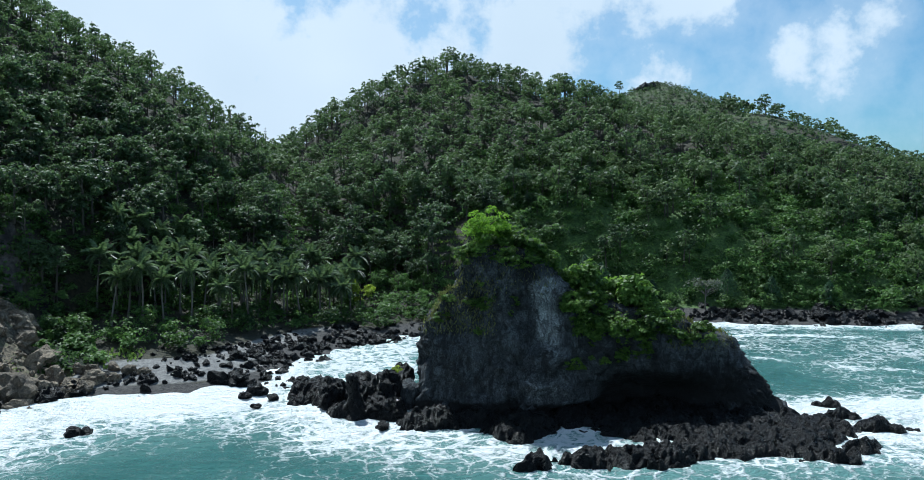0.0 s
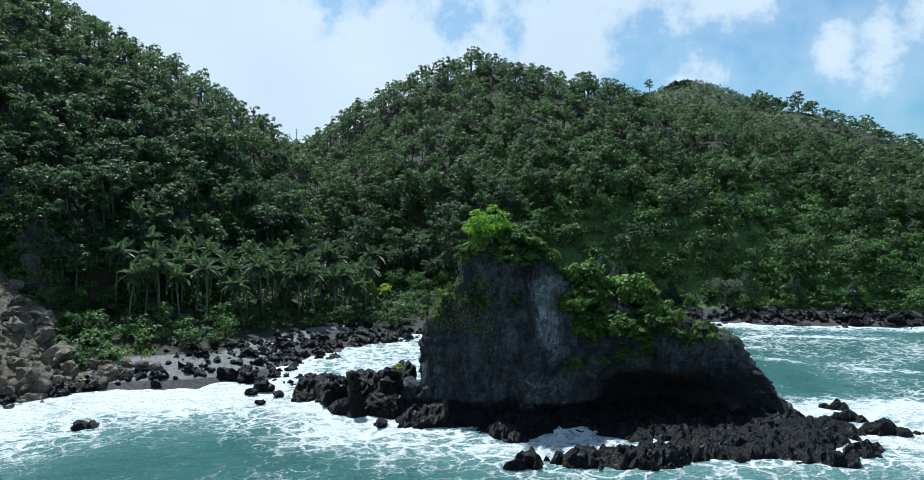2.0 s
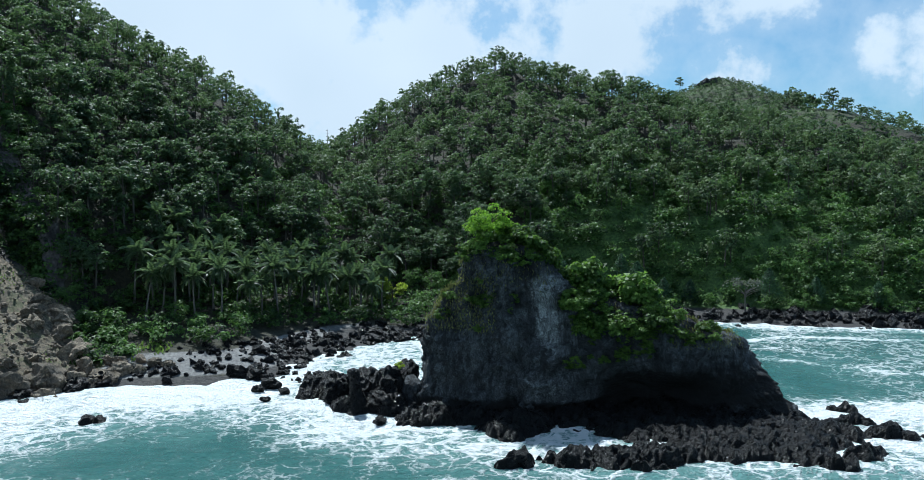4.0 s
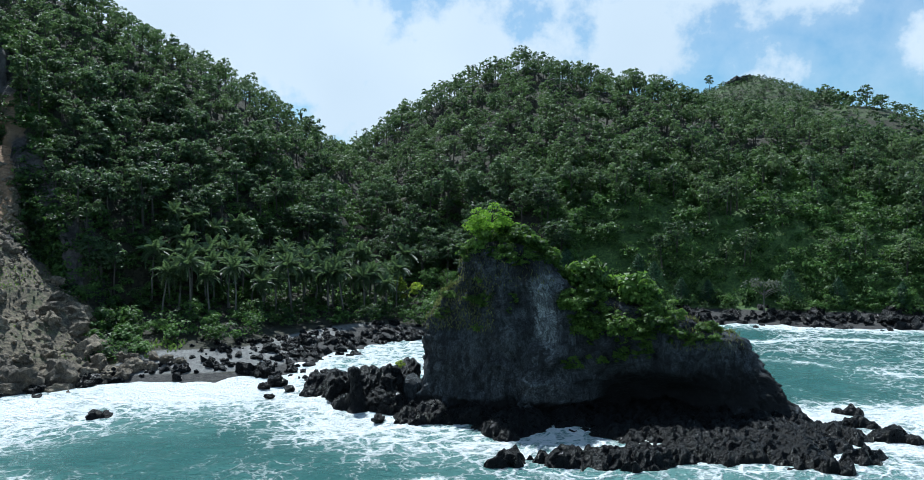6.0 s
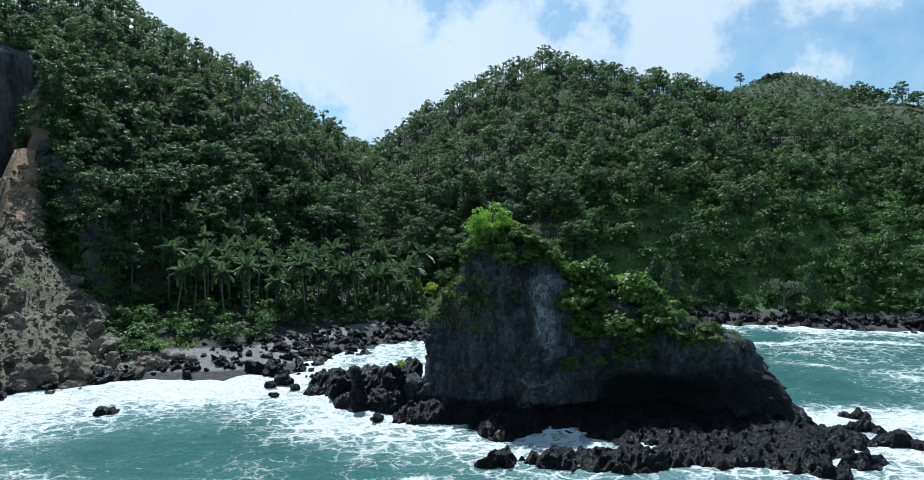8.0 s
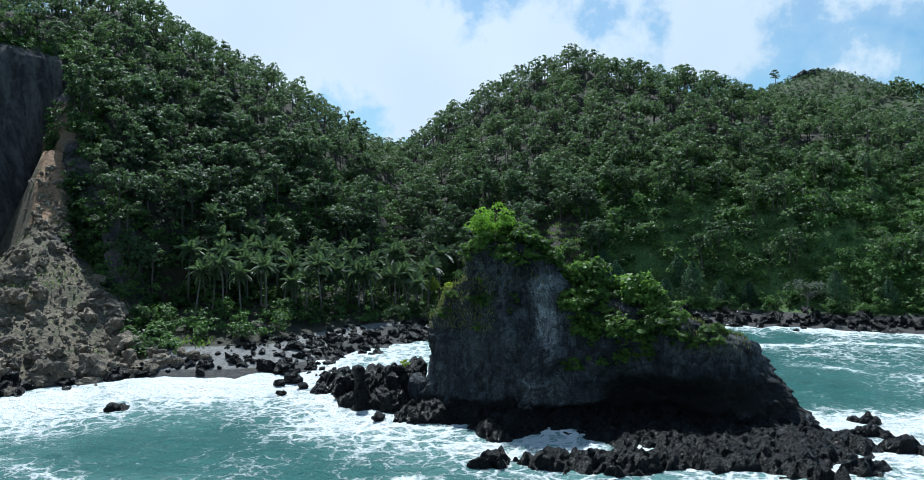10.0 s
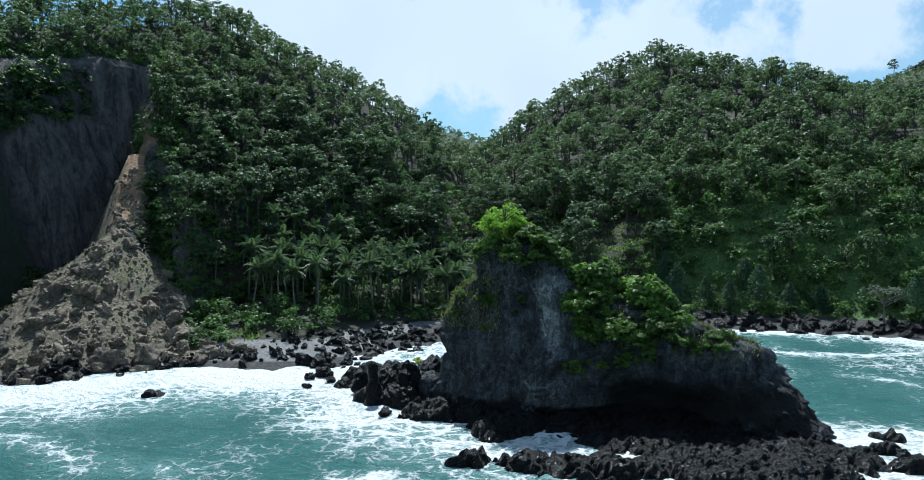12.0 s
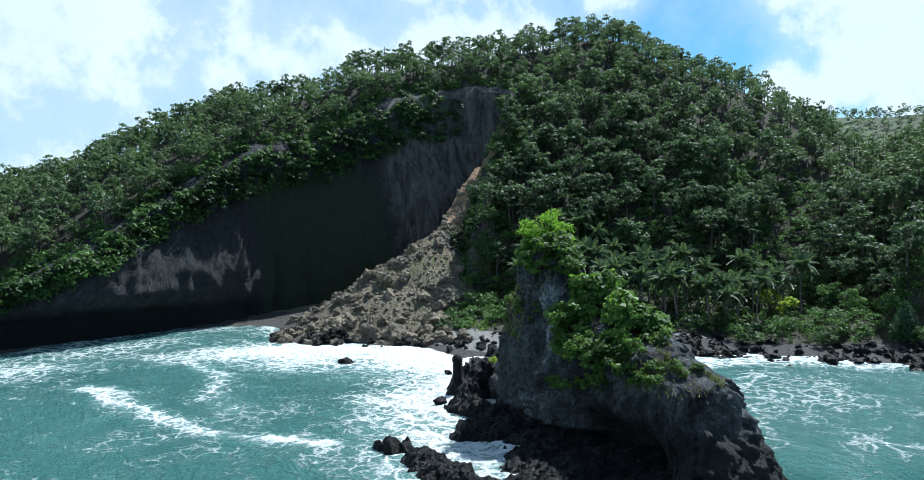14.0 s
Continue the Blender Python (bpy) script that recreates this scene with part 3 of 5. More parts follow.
SX, SY, SZ, STOP = stack_surface()
nz_, na_ = SX.shape
verts = np.concatenate([np.stack([SX, SY, SZ], -1).reshape(-1, 3), STOP[None]])
quads = grid_faces(nz_, na_, True)
lid = np.array([[(nz_ - 1) * na_ + i, (nz_ - 1) * na_ + (i + 1) % na_, nz_ * na_, nz_ * na_] for i in range(na_)])
wob = 1.6 * lumps(SX + 3, SZ * 0.6, 4, 4, 0.6)
scar = 1.05 * np.exp(-((SX + 1.4 * wob - 11.2 + 0.05 * (SZ - 12)) / (0.3 + 0.13 * np.clip(SZ, 3, 18))) ** 2) * smooth(3, 12, SZ) * smooth(18.5, 16.0, SZ) * (SY < 99)
scar = np.maximum(scar, 0.62 * np.exp(-((SX + wob - 10.5) / 5) ** 2 - ((SZ - 3.5) / 3.5) ** 2) * (SY < 99))
me = bpy.data.meshes.new("stack")
me.from_pydata(verts.tolist(), [], quads.tolist() + [f[:3].tolist() for f in lid])
me.polygons.foreach_set("use_smooth", np.ones(len(me.polygons), bool))
me.attributes.new("pale", "FLOAT", "POINT").data.foreach_set("value", np.concatenate([scar.ravel(), [0]]).astype(np.float32))
# wet rim all round; on the lower east, hollow's shade painted in too
wet_and_shade = np.maximum(smooth(2.6, 1.0, SZ), smooth(8.5 + wob, 3.0, SZ) * smooth(14, 20, SX))
me.attributes.new("wet_and_shade", "FLOAT", "POINT").data.foreach_set("value", np.concatenate([wet_and_shade.ravel(), [0]]).astype(np.float32))
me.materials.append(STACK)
me.name = "rock_body"
stack = tagged(new("rock_islet"), "dark grey rock islet with a pale bare scar, standing in surf", "islet")
part("rock_body", me, stack)


def stack_front(x, z):
    """The place on the seaward face at x and height z."""
    d = (SX - x) ** 2 + (SZ - z) ** 2 + np.where(SY > 97.8, 400, 0)
    k = np.unravel_index(np.argmin(d), d.shape)
    return SX[k], SY[k], SZ[k]


def stack_ridge(x, north=0.0):
    """The upper surface at x, north of the axis by so much."""
    d = (SX - x) ** 2 + (SY - 97 - north) ** 2
    near = d < 2.2
    k = np.argmax(np.where(near, SZ, -99))
    return SX.flat[k], SY.flat[k], SZ.flat[k]


# ---- lava reef and boulders ----
def ridged(x, y, scale, octaves=4):
    return 1 - 2 * np.abs(lumps(x, y, scale, octaves, 0.6))


def clods(x, y, size, seed):
    """Rounded blocks of uneven height, packed side by side."""
    u, v = x / size, y / size
    i, j = np.floor(u).astype(int), np.floor(v).astype(int)
    best = np.zeros(x.shape)
    for di in (-1, 0, 1):
        for dj in (-1, 0, 1):
            a, b = i + di, j + dj
            r1, r2, r3 = LATTICE[a % 128, (b + seed) % 128], LATTICE[(a + 37) % 128, (b + seed) % 128], LATTICE[(a + 71) % 128, (b + seed) % 128]
            d = np.hypot(u - a - r1, v - b - r2)
            best = np.maximum(best, (0.35 + 0.65 * r3) * np.sqrt(np.maximum(1 - (d / 0.8) ** 2, 0)))
    return best


def slab_mesh(blob, seed):
    """One jagged black mound (x, y, reach along x, reach along y, height)."""
    bx, by, rx, ry, h = blob
    x, y = np.meshgrid(np.arange(bx - rx - 2, bx + rx + 2, 0.22), np.arange(by - ry - 2, by + ry + 2, 0.22), indexing="ij")
    wx_, wy_ = 2.4 * lumps(x + seed, y, 4.5, 5, 0.65), 2.4 * lumps(x, y + seed, 4.5, 5, 0.65)
    r = ((x + wx_ - bx) / rx) ** 2 + ((y + wy_ - by) / ry) ** 2
    z = (h + 1.0) * (1 - np.minimum(r ** 1.15, 9)) - 1.0
    z = np.maximum(z, -1.3)
    z = z + (0.5 * ridged(x + seed, y, 3.8, 4) + 0.95 * clods(x + 0.3 * wx_, y + 0.3 * wy_, 1.9, seed) + 0.5 * clods(x, y, 0.85, seed + 3) + 0.45 * ridged(x + 3, y + seed, 1.3, 3) + 0.25 * lumps(x + 3, y, 0.6, 2, 0.7) - 0.6) * smooth(-1.3, 0.2, z) - 0.25
    faces = grid_faces(*x.shape)
    faces = faces[z.ravel()[faces].max(1) > -0.5]
    used, idx = np.unique(faces, return_inverse=True)
    v = np.stack([x + 0.2 * lumps(x, y, 0.7, 2), y + 0.2 * lumps(x + 9, y, 0.7, 2), z], -1).reshape(-1, 3)[used]
    return mesh("slab", v, idx.reshape(-1, 4), LAVA)


def reef(blobs, label, seed):
    root = tagged(new("lava_reef"), label, "reef", "lava reefs")
    for k, blob in enumerate(blobs):
        part("slab", slab_mesh(blob, seed + 5 * k), root)
    return root


reef([(-3.5, 91.2, 4.6, 2.6, 1.2), (2.5, 92, 6, 2.4, 0.9), (7.5, 88, 5.0, 4.6, 1.3), (14, 90, 9, 5.5, 0.6), (13, 94, 10, 4, 0.9), (22, 88, 9, 6.5, 0.7), (24, 95, 10, 5, 1.0), (29, 86, 9, 7.5, 0.9), (34, 94, 9, 5.5, 1.0), (36, 86, 8, 7.0, 0.9), (42, 89, 5, 6, 0.5), (26, 81.5, 5, 3.5, 0.8), (31, 80, 6, 4, 0.9), (36, 80, 5, 4, 0.8)],
     "broad jagged black lava shelf below the islet", 3)
reef([(13, 77.5, 3.8, 2.4, 0.8), (17, 77, 4.2, 2.6, 1.0), (20.5, 77.0, 4, 2.8, 1.0), (24, 78.5, 3.4, 2.2, 0.6)], "long black lava reef awash in white surf", 11)
reef([(7.4, 75.8, 1.9, 1.7, 1.1)], "small black lava reef alone in the foam", 21)
reef([(46, 97, 2.6, 1.8, 0.6), (45.5, 92, 3.2, 2.2, 0.4), (48, 87.5, 4.2, 2.4, 0.7), (42, 79.5, 4, 2.2, 0.7), (37.5, 77, 3, 2, 0.7)], "broken black lava reef with spray behind it", 31)
reef([(-13, 98.8, 4.6, 3.6, 2.5), (-17, 101, 4.4, 3.6, 1.9), (-14.5, 95.0, 3.4, 2.4, 1.2), (-20, 104.5, 4.2, 3.0, 2.0), (-22, 100.5, 2.4, 1.6, 0.6), (-9.5, 95, 3, 3, 1.6)], "rugged black lava causeway between beach and islet", 41)


def boulder_mesh(name, seed, mat, sub, flat=0.75, jag=0.35):
    bm = bmesh.new()
    bmesh.ops.create_icosphere(bm, subdivisions=sub, radius=1.0)
    rng = random.Random(seed)
    cuts = [(Vector((rng.gauss(0, 1), rng.gauss(0, 1), rng.gauss(0, 0.8))).normalized(), rng.uniform(0.55, 0.85)) for _ in range(9)]
    off = Vector((seed * 7.1, seed * 3.3, 0))
    for v in bm.verts:
        p = v.co.copy()
        for n, d in cuts:
            over = p.dot(n) - d
            if over > 0:
                p -= n * over * 0.7
        p *= 1 + jag * noise.fractal(p * 1.7 + off, 0.7, 2.2, 6)
        v.co = (p.x * rng.uniform(0.995, 1.005), p.y * 0.86, p.z * flat)
    me = bpy.data.meshes.new(name)
    bm.to_mesh(me)
    bm.free()
    me.materials.append(mat)
    return me


def joined_later(pieces):
    vs, fs, k = [], [], 0
    for v, f in pieces:
        vs.append(v)
        fs.append(f + k)
        k += len(v)
    return np.concatenate(vs), np.concatenate(fs)


BLACK = [boulder_mesh("boulder", k, LAVA, 3 if k < 4 else 2, 0.72, 0.5) for k in range(8)]
CRUMB = [boulder_mesh("stone", 40 + k, LAVA, 1, 0.75, 0.6) for k in range(8)]
BLOCK = [boulder_mesh("block", 80 + k, LAVA, 4, 0.9, 0.3) for k in range(8)]
GREY = [boulder_mesh("boulder", 60 + k, STACK, 3, 0.75, 0.35) for k in range(8)]
BROWN = [boulder_mesh("boulder", 20 + k, DEBRIS, 3 if k < 4 else 2, 0.75, 0.5) for k in range(8)]
rng = random.Random(4)


RUBBLE = {"debris": [], "shore": []}


def boulder(meshes, x, y, z, r, label, group, name="", tilt=25, sz=1.0):
    ob = new(name or ("debris_boulder" if group[0] == "d" else "shore_boulder"), meshes[rng.randrange(4) if r > 1.2 else rng.randrange(8)])
    ob.matrix_basis = Matrix.LocRotScale((x, y, z), Euler((radians(rng.uniform(-tilt, tilt)), radians(rng.uniform(-tilt, tilt)), rng.uniform(0, 6.28))), (r * rng.uniform(0.9, 1.25), r * rng.uniform(0.8, 1.1), r * sz))
    return tagged(ob, label, "boulder", group)


def rubble(kind, meshes, x, y, z, r):
    """A stone too small to count, kept for the joined rest."""
    me = CRUMB[rng.randrange(8)]
    co = np.array([v.co for v in me.vertices])
    m = np.array(Matrix.LocRotScale(None, Euler((rng.uniform(-0.5, 0.5), rng.uniform(-0.5, 0.5), rng.uniform(0, 6.28))), (r * rng.uniform(0.9, 1.25), r, r)).to_3x3())
    RUBBLE[kind].append((co @ m.T + np.array([x, y, z]), np.array([p.vertices[:] for p in me.polygons])))


def ground_at(x, y):
    return float(height(np.array([x]), np.array([y]))[0])


def along(pts, s):
    k = min(int(s * (len(pts) - 1)), len(pts) - 2)
    f = s * (len(pts) - 1) - k
    return [pts[k][i] + (pts[k + 1][i] - pts[k][i]) * f for i in range(2)]


# brown debris on the cone
for x, y, r in ((-77.7, 126.6, 3.0), (-68.6, 119.5, 3.2), (-83, 119, 2.2), (-72, 112, 2.0), (-80, 108, 2.3), (-66, 98.5, 3.2), (-70, 94.5, 3.4), (-75, 90, 2.6), (-63, 103.5, 2.2), (-61, 112, 2.6), (-78, 86, 2.2), (-73, 100, 2.4), (-57, 113, 1.8), (-66, 108, 1.8), (-64, 97, 2.4), (-69, 97, 2.6), (-73, 93, 2.6), (-80, 92, 2.4), (-62, 106, 2.4), (-60, 108.5, 2.0), (-67, 103, 2.2), (-76, 96, 2.4), (-82, 90, 2.2), (-79, 88, 2.0)):
    r *= 0.55
    boulder(BROWN, x, y, ground_at(x, y) + 0.25 * r, r, "large weathered brown boulder on the debris cone", "debris boulders")
for x, y, r in ((-60.5, 103.2, 3.2), (-62.5, 113.5, 2.6), (-57.5, 105.6, 1.9), (-56.0, 108.0, 1.5), (-53.5, 109.6, 1.7), (-51.0, 111.2, 1.2), (-58.5, 109.5, 2.0), (-55.2, 112.0, 1.5), (-50.0, 113.5, 1.3), (-63.5, 99.5, 2.4), (-52.5, 114.5, 1.1), (-47.5, 113.6, 0.8)):
    boulder(BROWN, x, y, ground_at(x, y) + 0.3 * r, r, "large rounded brown boulder at the beach edge", "debris boulders")
for k in range(150):
    s = rng.random() ** 1.5
    x, y, r = -89 - 13 * s + rng.gauss(0, 1.9), 127 + 19 * s + rng.gauss(0, 1.9), rng.uniform(0.2, 0.85)
    rubble("debris", BROWN, x, y, ground_at(x, y) + 0.1, r)
for x, y, z, r in ((-86.5, 129.5, 15.5, 3.0), (-84.0, 130.5, 13.0, 2.6), (-89.5, 131.5, 18.5, 2.0)):
    boulder(BLACK, x, y, z, r, "dark rock outcrop above the debris cone", "outcrop rocks", "rock_block", 14, 1.3)
count = 0
while count < 1700:
    a, d = rng.uniform(-2.4, 0.1), 46 * math.sqrt(rng.uniform(0.01, 1))
    x, y = -90.5 + d * math.cos(a), 127 + d * math.sin(a)
    z = ground_at(x, y)
    if not inside(np.array([x]), np.array([y]), CUT)[0] or z < 0.2 or float(fan(np.array([x]), np.array([y]))[0]) < 0.3:
        continue
    r = 0.35 * (1 - rng.random()) ** -0.55
    r = min(r, 1.4) * (1.2 if z < 6 else 0.85)
    if count < 170:
        r = max(r, 0.5) if count > 28 else rng.uniform(1.2, 2.1)
        boulder(BROWN, x, y, z + 0.2 * r, r, "weathered brown stone lying on the debris cone", "debris boulders")
    else:
        rubble("debris", BROWN, x, y, z + 0.1, min(0.16 * (1 - rng.random()) ** -0.5, 0.6))
    count += 1
# darker wet boulders at the foot of the cone
foot = [(-86, 88), (-76, 82), (-66, 92), (-59, 101), (-52, 109)]
for k in range(60):
    x, y = along(foot, rng.random())
    x, y, r = x + rng.gauss(0, 1.5), y + rng.gauss(0, 1.4), rng.uniform(0.5, 1.7)
    boulder(BLACK if rng.random() < 0.6 else BROWN, x, y, max(ground_at(x, y), -0.5) + 0.2 * r, r, "wet dark boulder at the water's edge", "shore boulders")
# black boulders: cove, far shore, beach
for pts, n, wide, lo, hi in (([(-33, 121), (-30, 130), (-25, 140), (-15, 148), (-6, 157), (3, 167)], 330, 3.0, 0.25, 1.3), ([(3, 169), (22, 175), (50, 173), (75, 169), (100, 166), (135, 161)], 600, 3.2, 0.3, 1.7),
                             ([(-52, 111), (-44, 113), (-36, 114), (-31, 118), (-26, 113), (-22, 109)], 110, 1.5, 0.2, 1.1), ([(-46, 119), (-41, 122), (-36, 127), (-33, 134), (-28, 142)], 140, 2.4, 0.2, 0.9)):
    for k in range(n):
        x, y = along(pts, rng.random())
        x, y, r = x + rng.gauss(0, wide), y + rng.gauss(0, wide), lo + (hi - lo) * rng.random() ** 2
        z = max(ground_at(x, y), -0.5) + 0.25 * r
        if k < 70:
            boulder(BLACK, x, y, z, max(r, 0.55), "jagged black lava boulder on the shore", "shore boulders")
        else:
            rubble("shore", BLACK, x, y, z, r)
for x, y, r in ((-35.5, 112.5, 1.9), (-33.8, 113, 2.1), (-32.5, 112, 1.5), (-47, 111.5, 1.7), (-45.5, 110.8, 1.2), (-29, 107, 1.4), (-30, 104.5, 0.9), (-45, 87.5, 1.2), (-43.6, 87.8, 0.9), (-9.5, 89.5, 0.9), (-26, 104, 0.9), (-27, 99, 0.6), (10, 163, 1.5), (12.5, 162.5, 1.2), (15, 163.5, 0.9), (-13, 146, 1.3), (-2, 158, 1.4), (30, 168, 1.2)):
    boulder(BLACK, x, y, 0.1 * r, r, "black boulder standing in white wash", "shore boulders")
# the leaning blocks beside the stack
for x, y, z, r, h in ((-12.8, 97.6, 1.4, 3.0, 1.2), (-10.0, 97.2, 1.8, 3.0, 1.25), (-6.9, 97.4, 2.0, 1.9, 1.5), (-8.4, 100.2, 1.8, 2.6, 1.5), (-16.5, 99.4, 1.2, 2.6, 1.2), (-10.4, 94.6, 0.8, 1.9, 1.1)):
    boulder(GREY if x > -7 else BLOCK, x, y, z, r, "tall leaning rock block against the islet", "leaning blocks", "rock_block", 14, h)
# blocks standing proud of the islet's face and foot
for x, z, rad, tall in ((39.5, 0.6, 1.5, 0.8), (-4.0, 4.5, 1.6, 1.9), (-4.4, 8.4, 1.3, 1.3), (-2.0, 0.8, 1.5, 0.9), (3.0, 0.7, 1.6, 0.8), (8.0, 1.2, 1.6, 1.3), (33.0, 0.8, 1.4, 0.8)):
    ob = part("crag", GREY[rng.randrange(8)], stack)
    px_, py_, pz_ = stack_front(x, z)
    ob.matrix_basis = Matrix.LocRotScale((px_, py_ + 0.55 * rad, pz_), Euler((rng.uniform(-0.3, 0.3), rng.uniform(-0.3, 0.3), rng.uniform(0, 6.28))), (rad, rad * 0.8, rad * tall))
# pale stones in the gully
for k in range(26):
    s = rng.random()
    x, y, r = -33 - 14 * s + rng.gauss(0, 1.0), 184 + 34 * s + rng.gauss(0, 1.2), rng.uniform(0.5, 1.5)
    boulder(BROWN, x, y, ground_at(x, y) + 0.4, r, "pale stone in the dry stream gully", "gully stones", "stone")


for kind, mat, label in (("debris", DEBRIS, "small brown rubble strewn over the debris cone"), ("shore", LAVA, "small black lava rubble along the shore")):
    v, f = joined_later(RUBBLE[kind])
    tagged(new(kind + "_rubble", mesh(kind + "_rubble", v, f, mat)), label, "rubble", kind="stuff")


def rock_pillar():
    """A slim column with a knob for a head."""
    z = np.linspace(-1.5, 5.5, 34)[:, None]
    a = np.linspace(0, 2 * math.pi, 26, endpoint=False)[None]
    r = np.interp(z, [-1.5, 0, 1.2, 2.6, 3.4, 4.2, 5.0, 5.35, 5.5], [2.3, 1.8, 1.2, 0.8, 0.66, 0.66, 0.78, 0.62, 0.06])
    r = r * (1 + 0.28 * lumps(a * 1.5 + 3, z, 0.9, 3))
    X, Y = -13.2 - 0.10 * z + r * np.cos(a), 94.2 + r * np.sin(a)
    return mesh("rock_pillar", np.stack([X, Y, z + 0 * a], -1).reshape(-1, 3), grid_faces(34, 26, True), LAVA)


tagged(new("rock_pillar", rock_pillar()), "slim black rock pillar beside the islet", "rock")

# ---- foliage ----
nrng = np.random.RandomState(11)


def cards(centres, normals, size, fold=0.18, wide=0.36):
    """Folded diamond leaves: four corners each."""
    n = normals / (np.linalg.norm(normals, axis=1, keepdims=True) + 1e-9)
    t = np.cross(n, nrng.normal(size=n.shape))
    t /= np.linalg.norm(t, axis=1, keepdims=True) + 1e-9
    b = np.cross(n, t)
    s = np.asarray(size)[:, None]
    v = np.stack([centres - t * s * 0.5, centres + b * s * wide + n * s * fold, centres + t * s * 0.5, centres - b * s * wide + n * s * fold], 1)
    return v.reshape(-1, 3)


def slips(centres, normals, size):
    """Three-cornered leaves."""
    n = normals / (np.linalg.norm(normals, axis=1, keepdims=True) + 1e-9)
    t = np.cross(n, nrng.normal(size=n.shape))
    t /= np.linalg.norm(t, axis=1, keepdims=True) + 1e-9
    b = np.cross(n, t)
    s = np.asarray(size)[:, None]
    return np.stack([centres - t * s * 0.5 - b * s * 0.45, centres - t * s * 0.5 + b * s * 0.45, centres + t * s * 0.6], 1).reshape(-1, 3)


def card_faces(n):
    return np.arange(4 * n).reshape(-1, 4)


def sphere_points(n):
    p = nrng.normal(size=(n, 3))
    return p / np.linalg.norm(p, axis=1, keepdims=True)


def crown_verts(radius, low, high, clumps, leaves, leaf, clump_size=0.38, shape=None):
    """Leaves in clumps, spread through a lopsided dome between two heights."""
    p = sphere_points(clumps) * nrng.uniform(0.35, 1.0, (clumps, 1)) ** 0.5
    mid, half = (low + high) / 2, (high - low) / 2
    c = np.stack([p[:, 0] * radius * 0.78, p[:, 1] * radius * 0.78, mid + p[:, 2] * half * 0.75], -1)
    c *= np.array([1, 1, 1]) * nrng.uniform(0.9, 1.1, (clumps, 1))
    own = nrng.randint(0, clumps, leaves)
    q = sphere_points(leaves)
    q[:, 2] = np.where(q[:, 2] < -0.2, -q[:, 2], q[:, 2])
    r = radius * clump_size * nrng.uniform(0.7, 1.2, clumps)[own][:, None]
    pos = c[own] + q * r * np.array([1, 1, 0.75]) * nrng.uniform(0.55, 1.05, (leaves, 1))
    nor = q + np.array([0, 0, 0.5]) + nrng.normal(size=q.shape) * 0.45
    return (shape or cards)(pos, nor, leaf * nrng.uniform(0.6, 1.3, leaves))


def tube(path, radii, sides=6):
    """A tapered tube along points: verts and quads."""
    path, radii = np.asarray(path, float), np.asarray(radii, float)
    d = np.gradient(path, axis=0)
    d /= np.linalg.norm(d, axis=1, keepdims=True)
    u = np.cross(d, [0.31, 0.95, 0.05])
    u /= np.linalg.norm(u, axis=1, keepdims=True)
    w = np.cross(d, u)
    a = np.linspace(0, 2 * math.pi, sides, endpoint=False)
    v = path[:, None] + radii[:, None, None] * (np.cos(a)[None, :, None] * u[:, None] + np.sin(a)[None, :, None] * w[:, None])
    return v.reshape(-1, 3), grid_faces(len(path), sides, True)


joined = joined_later


def trunk_pieces(tall, radius, limbs, r0=0.16):
    """A leaning trunk and some limbs."""
    lean = nrng.normal(size=2) * 0.04 * tall
    z = np.linspace(-0.8, tall * 0.82, 4)
    f = np.clip(z / tall, 0, 1)
    out = [tube(np.stack([lean[0] * f ** 1.5, lean[1] * f ** 1.5, z], -1), r0 * (1.15 - f), 5)]
    for k in range(limbs):
        a, h = nrng.uniform(0, 6.28), tall * nrng.uniform(0.4, 0.65)
        t = np.linspace(0, 1, 4)
        reach, rise = radius * nrng.uniform(0.5, 0.8), tall * nrng.uniform(0.12, 0.3)
        fl = h / tall
        p = np.stack([lean[0] * fl ** 1.5 + np.cos(a) * reach * t, lean[1] * fl ** 1.5 + np.sin(a) * reach * t, h + rise * t ** 0.8], -1)
        out.append(tube(p, r0 * 0.5 * (1.1 - t), 5))
    return joined(out)


class Tree:
    """A pattern of a tree: trunk and crown arrays, unit size in metres."""

    def __init__(self, tall, radius, low, clumps, leaves, leaf, limbs=4, squat=0.38, shape=None):
        self.corners = 3 if shape is slips else 4
        self.trunk = trunk_pieces(tall, radius, limbs)
        self.crown = crown_verts(radius, tall * low, tall, clumps, leaves, leaf, squat, shape)


NEAR = [Tree(nrng.uniform(7.0, 8.6), nrng.uniform(2.6, 3.2), 0.38, 30, 800, 0.38, 4, 0.27, slips) for _ in range(6)]
MID = [Tree(nrng.uniform(7.0, 8.6), nrng.uniform(2.6, 3.2), 0.3, 26, 310, 0.49, 0, 0.28, slips) for _ in range(7)]
FAR = [Tree(nrng.uniform(8, 10), nrng.uniform(3.2, 4.2), 0.12, 10, 80, 1.15, 0, 0.4, slips) for _ in range(5)]
THICK = [Tree(2.6, 1.7, -0.1, 13, 270, 0.3, 0, 0.45, slips) for _ in range(6)]
BUSH = [Tree(2.6, 1.7, -0.1, 9, 120, 0.48, 0, 0.5, slips) for _ in range(6)]


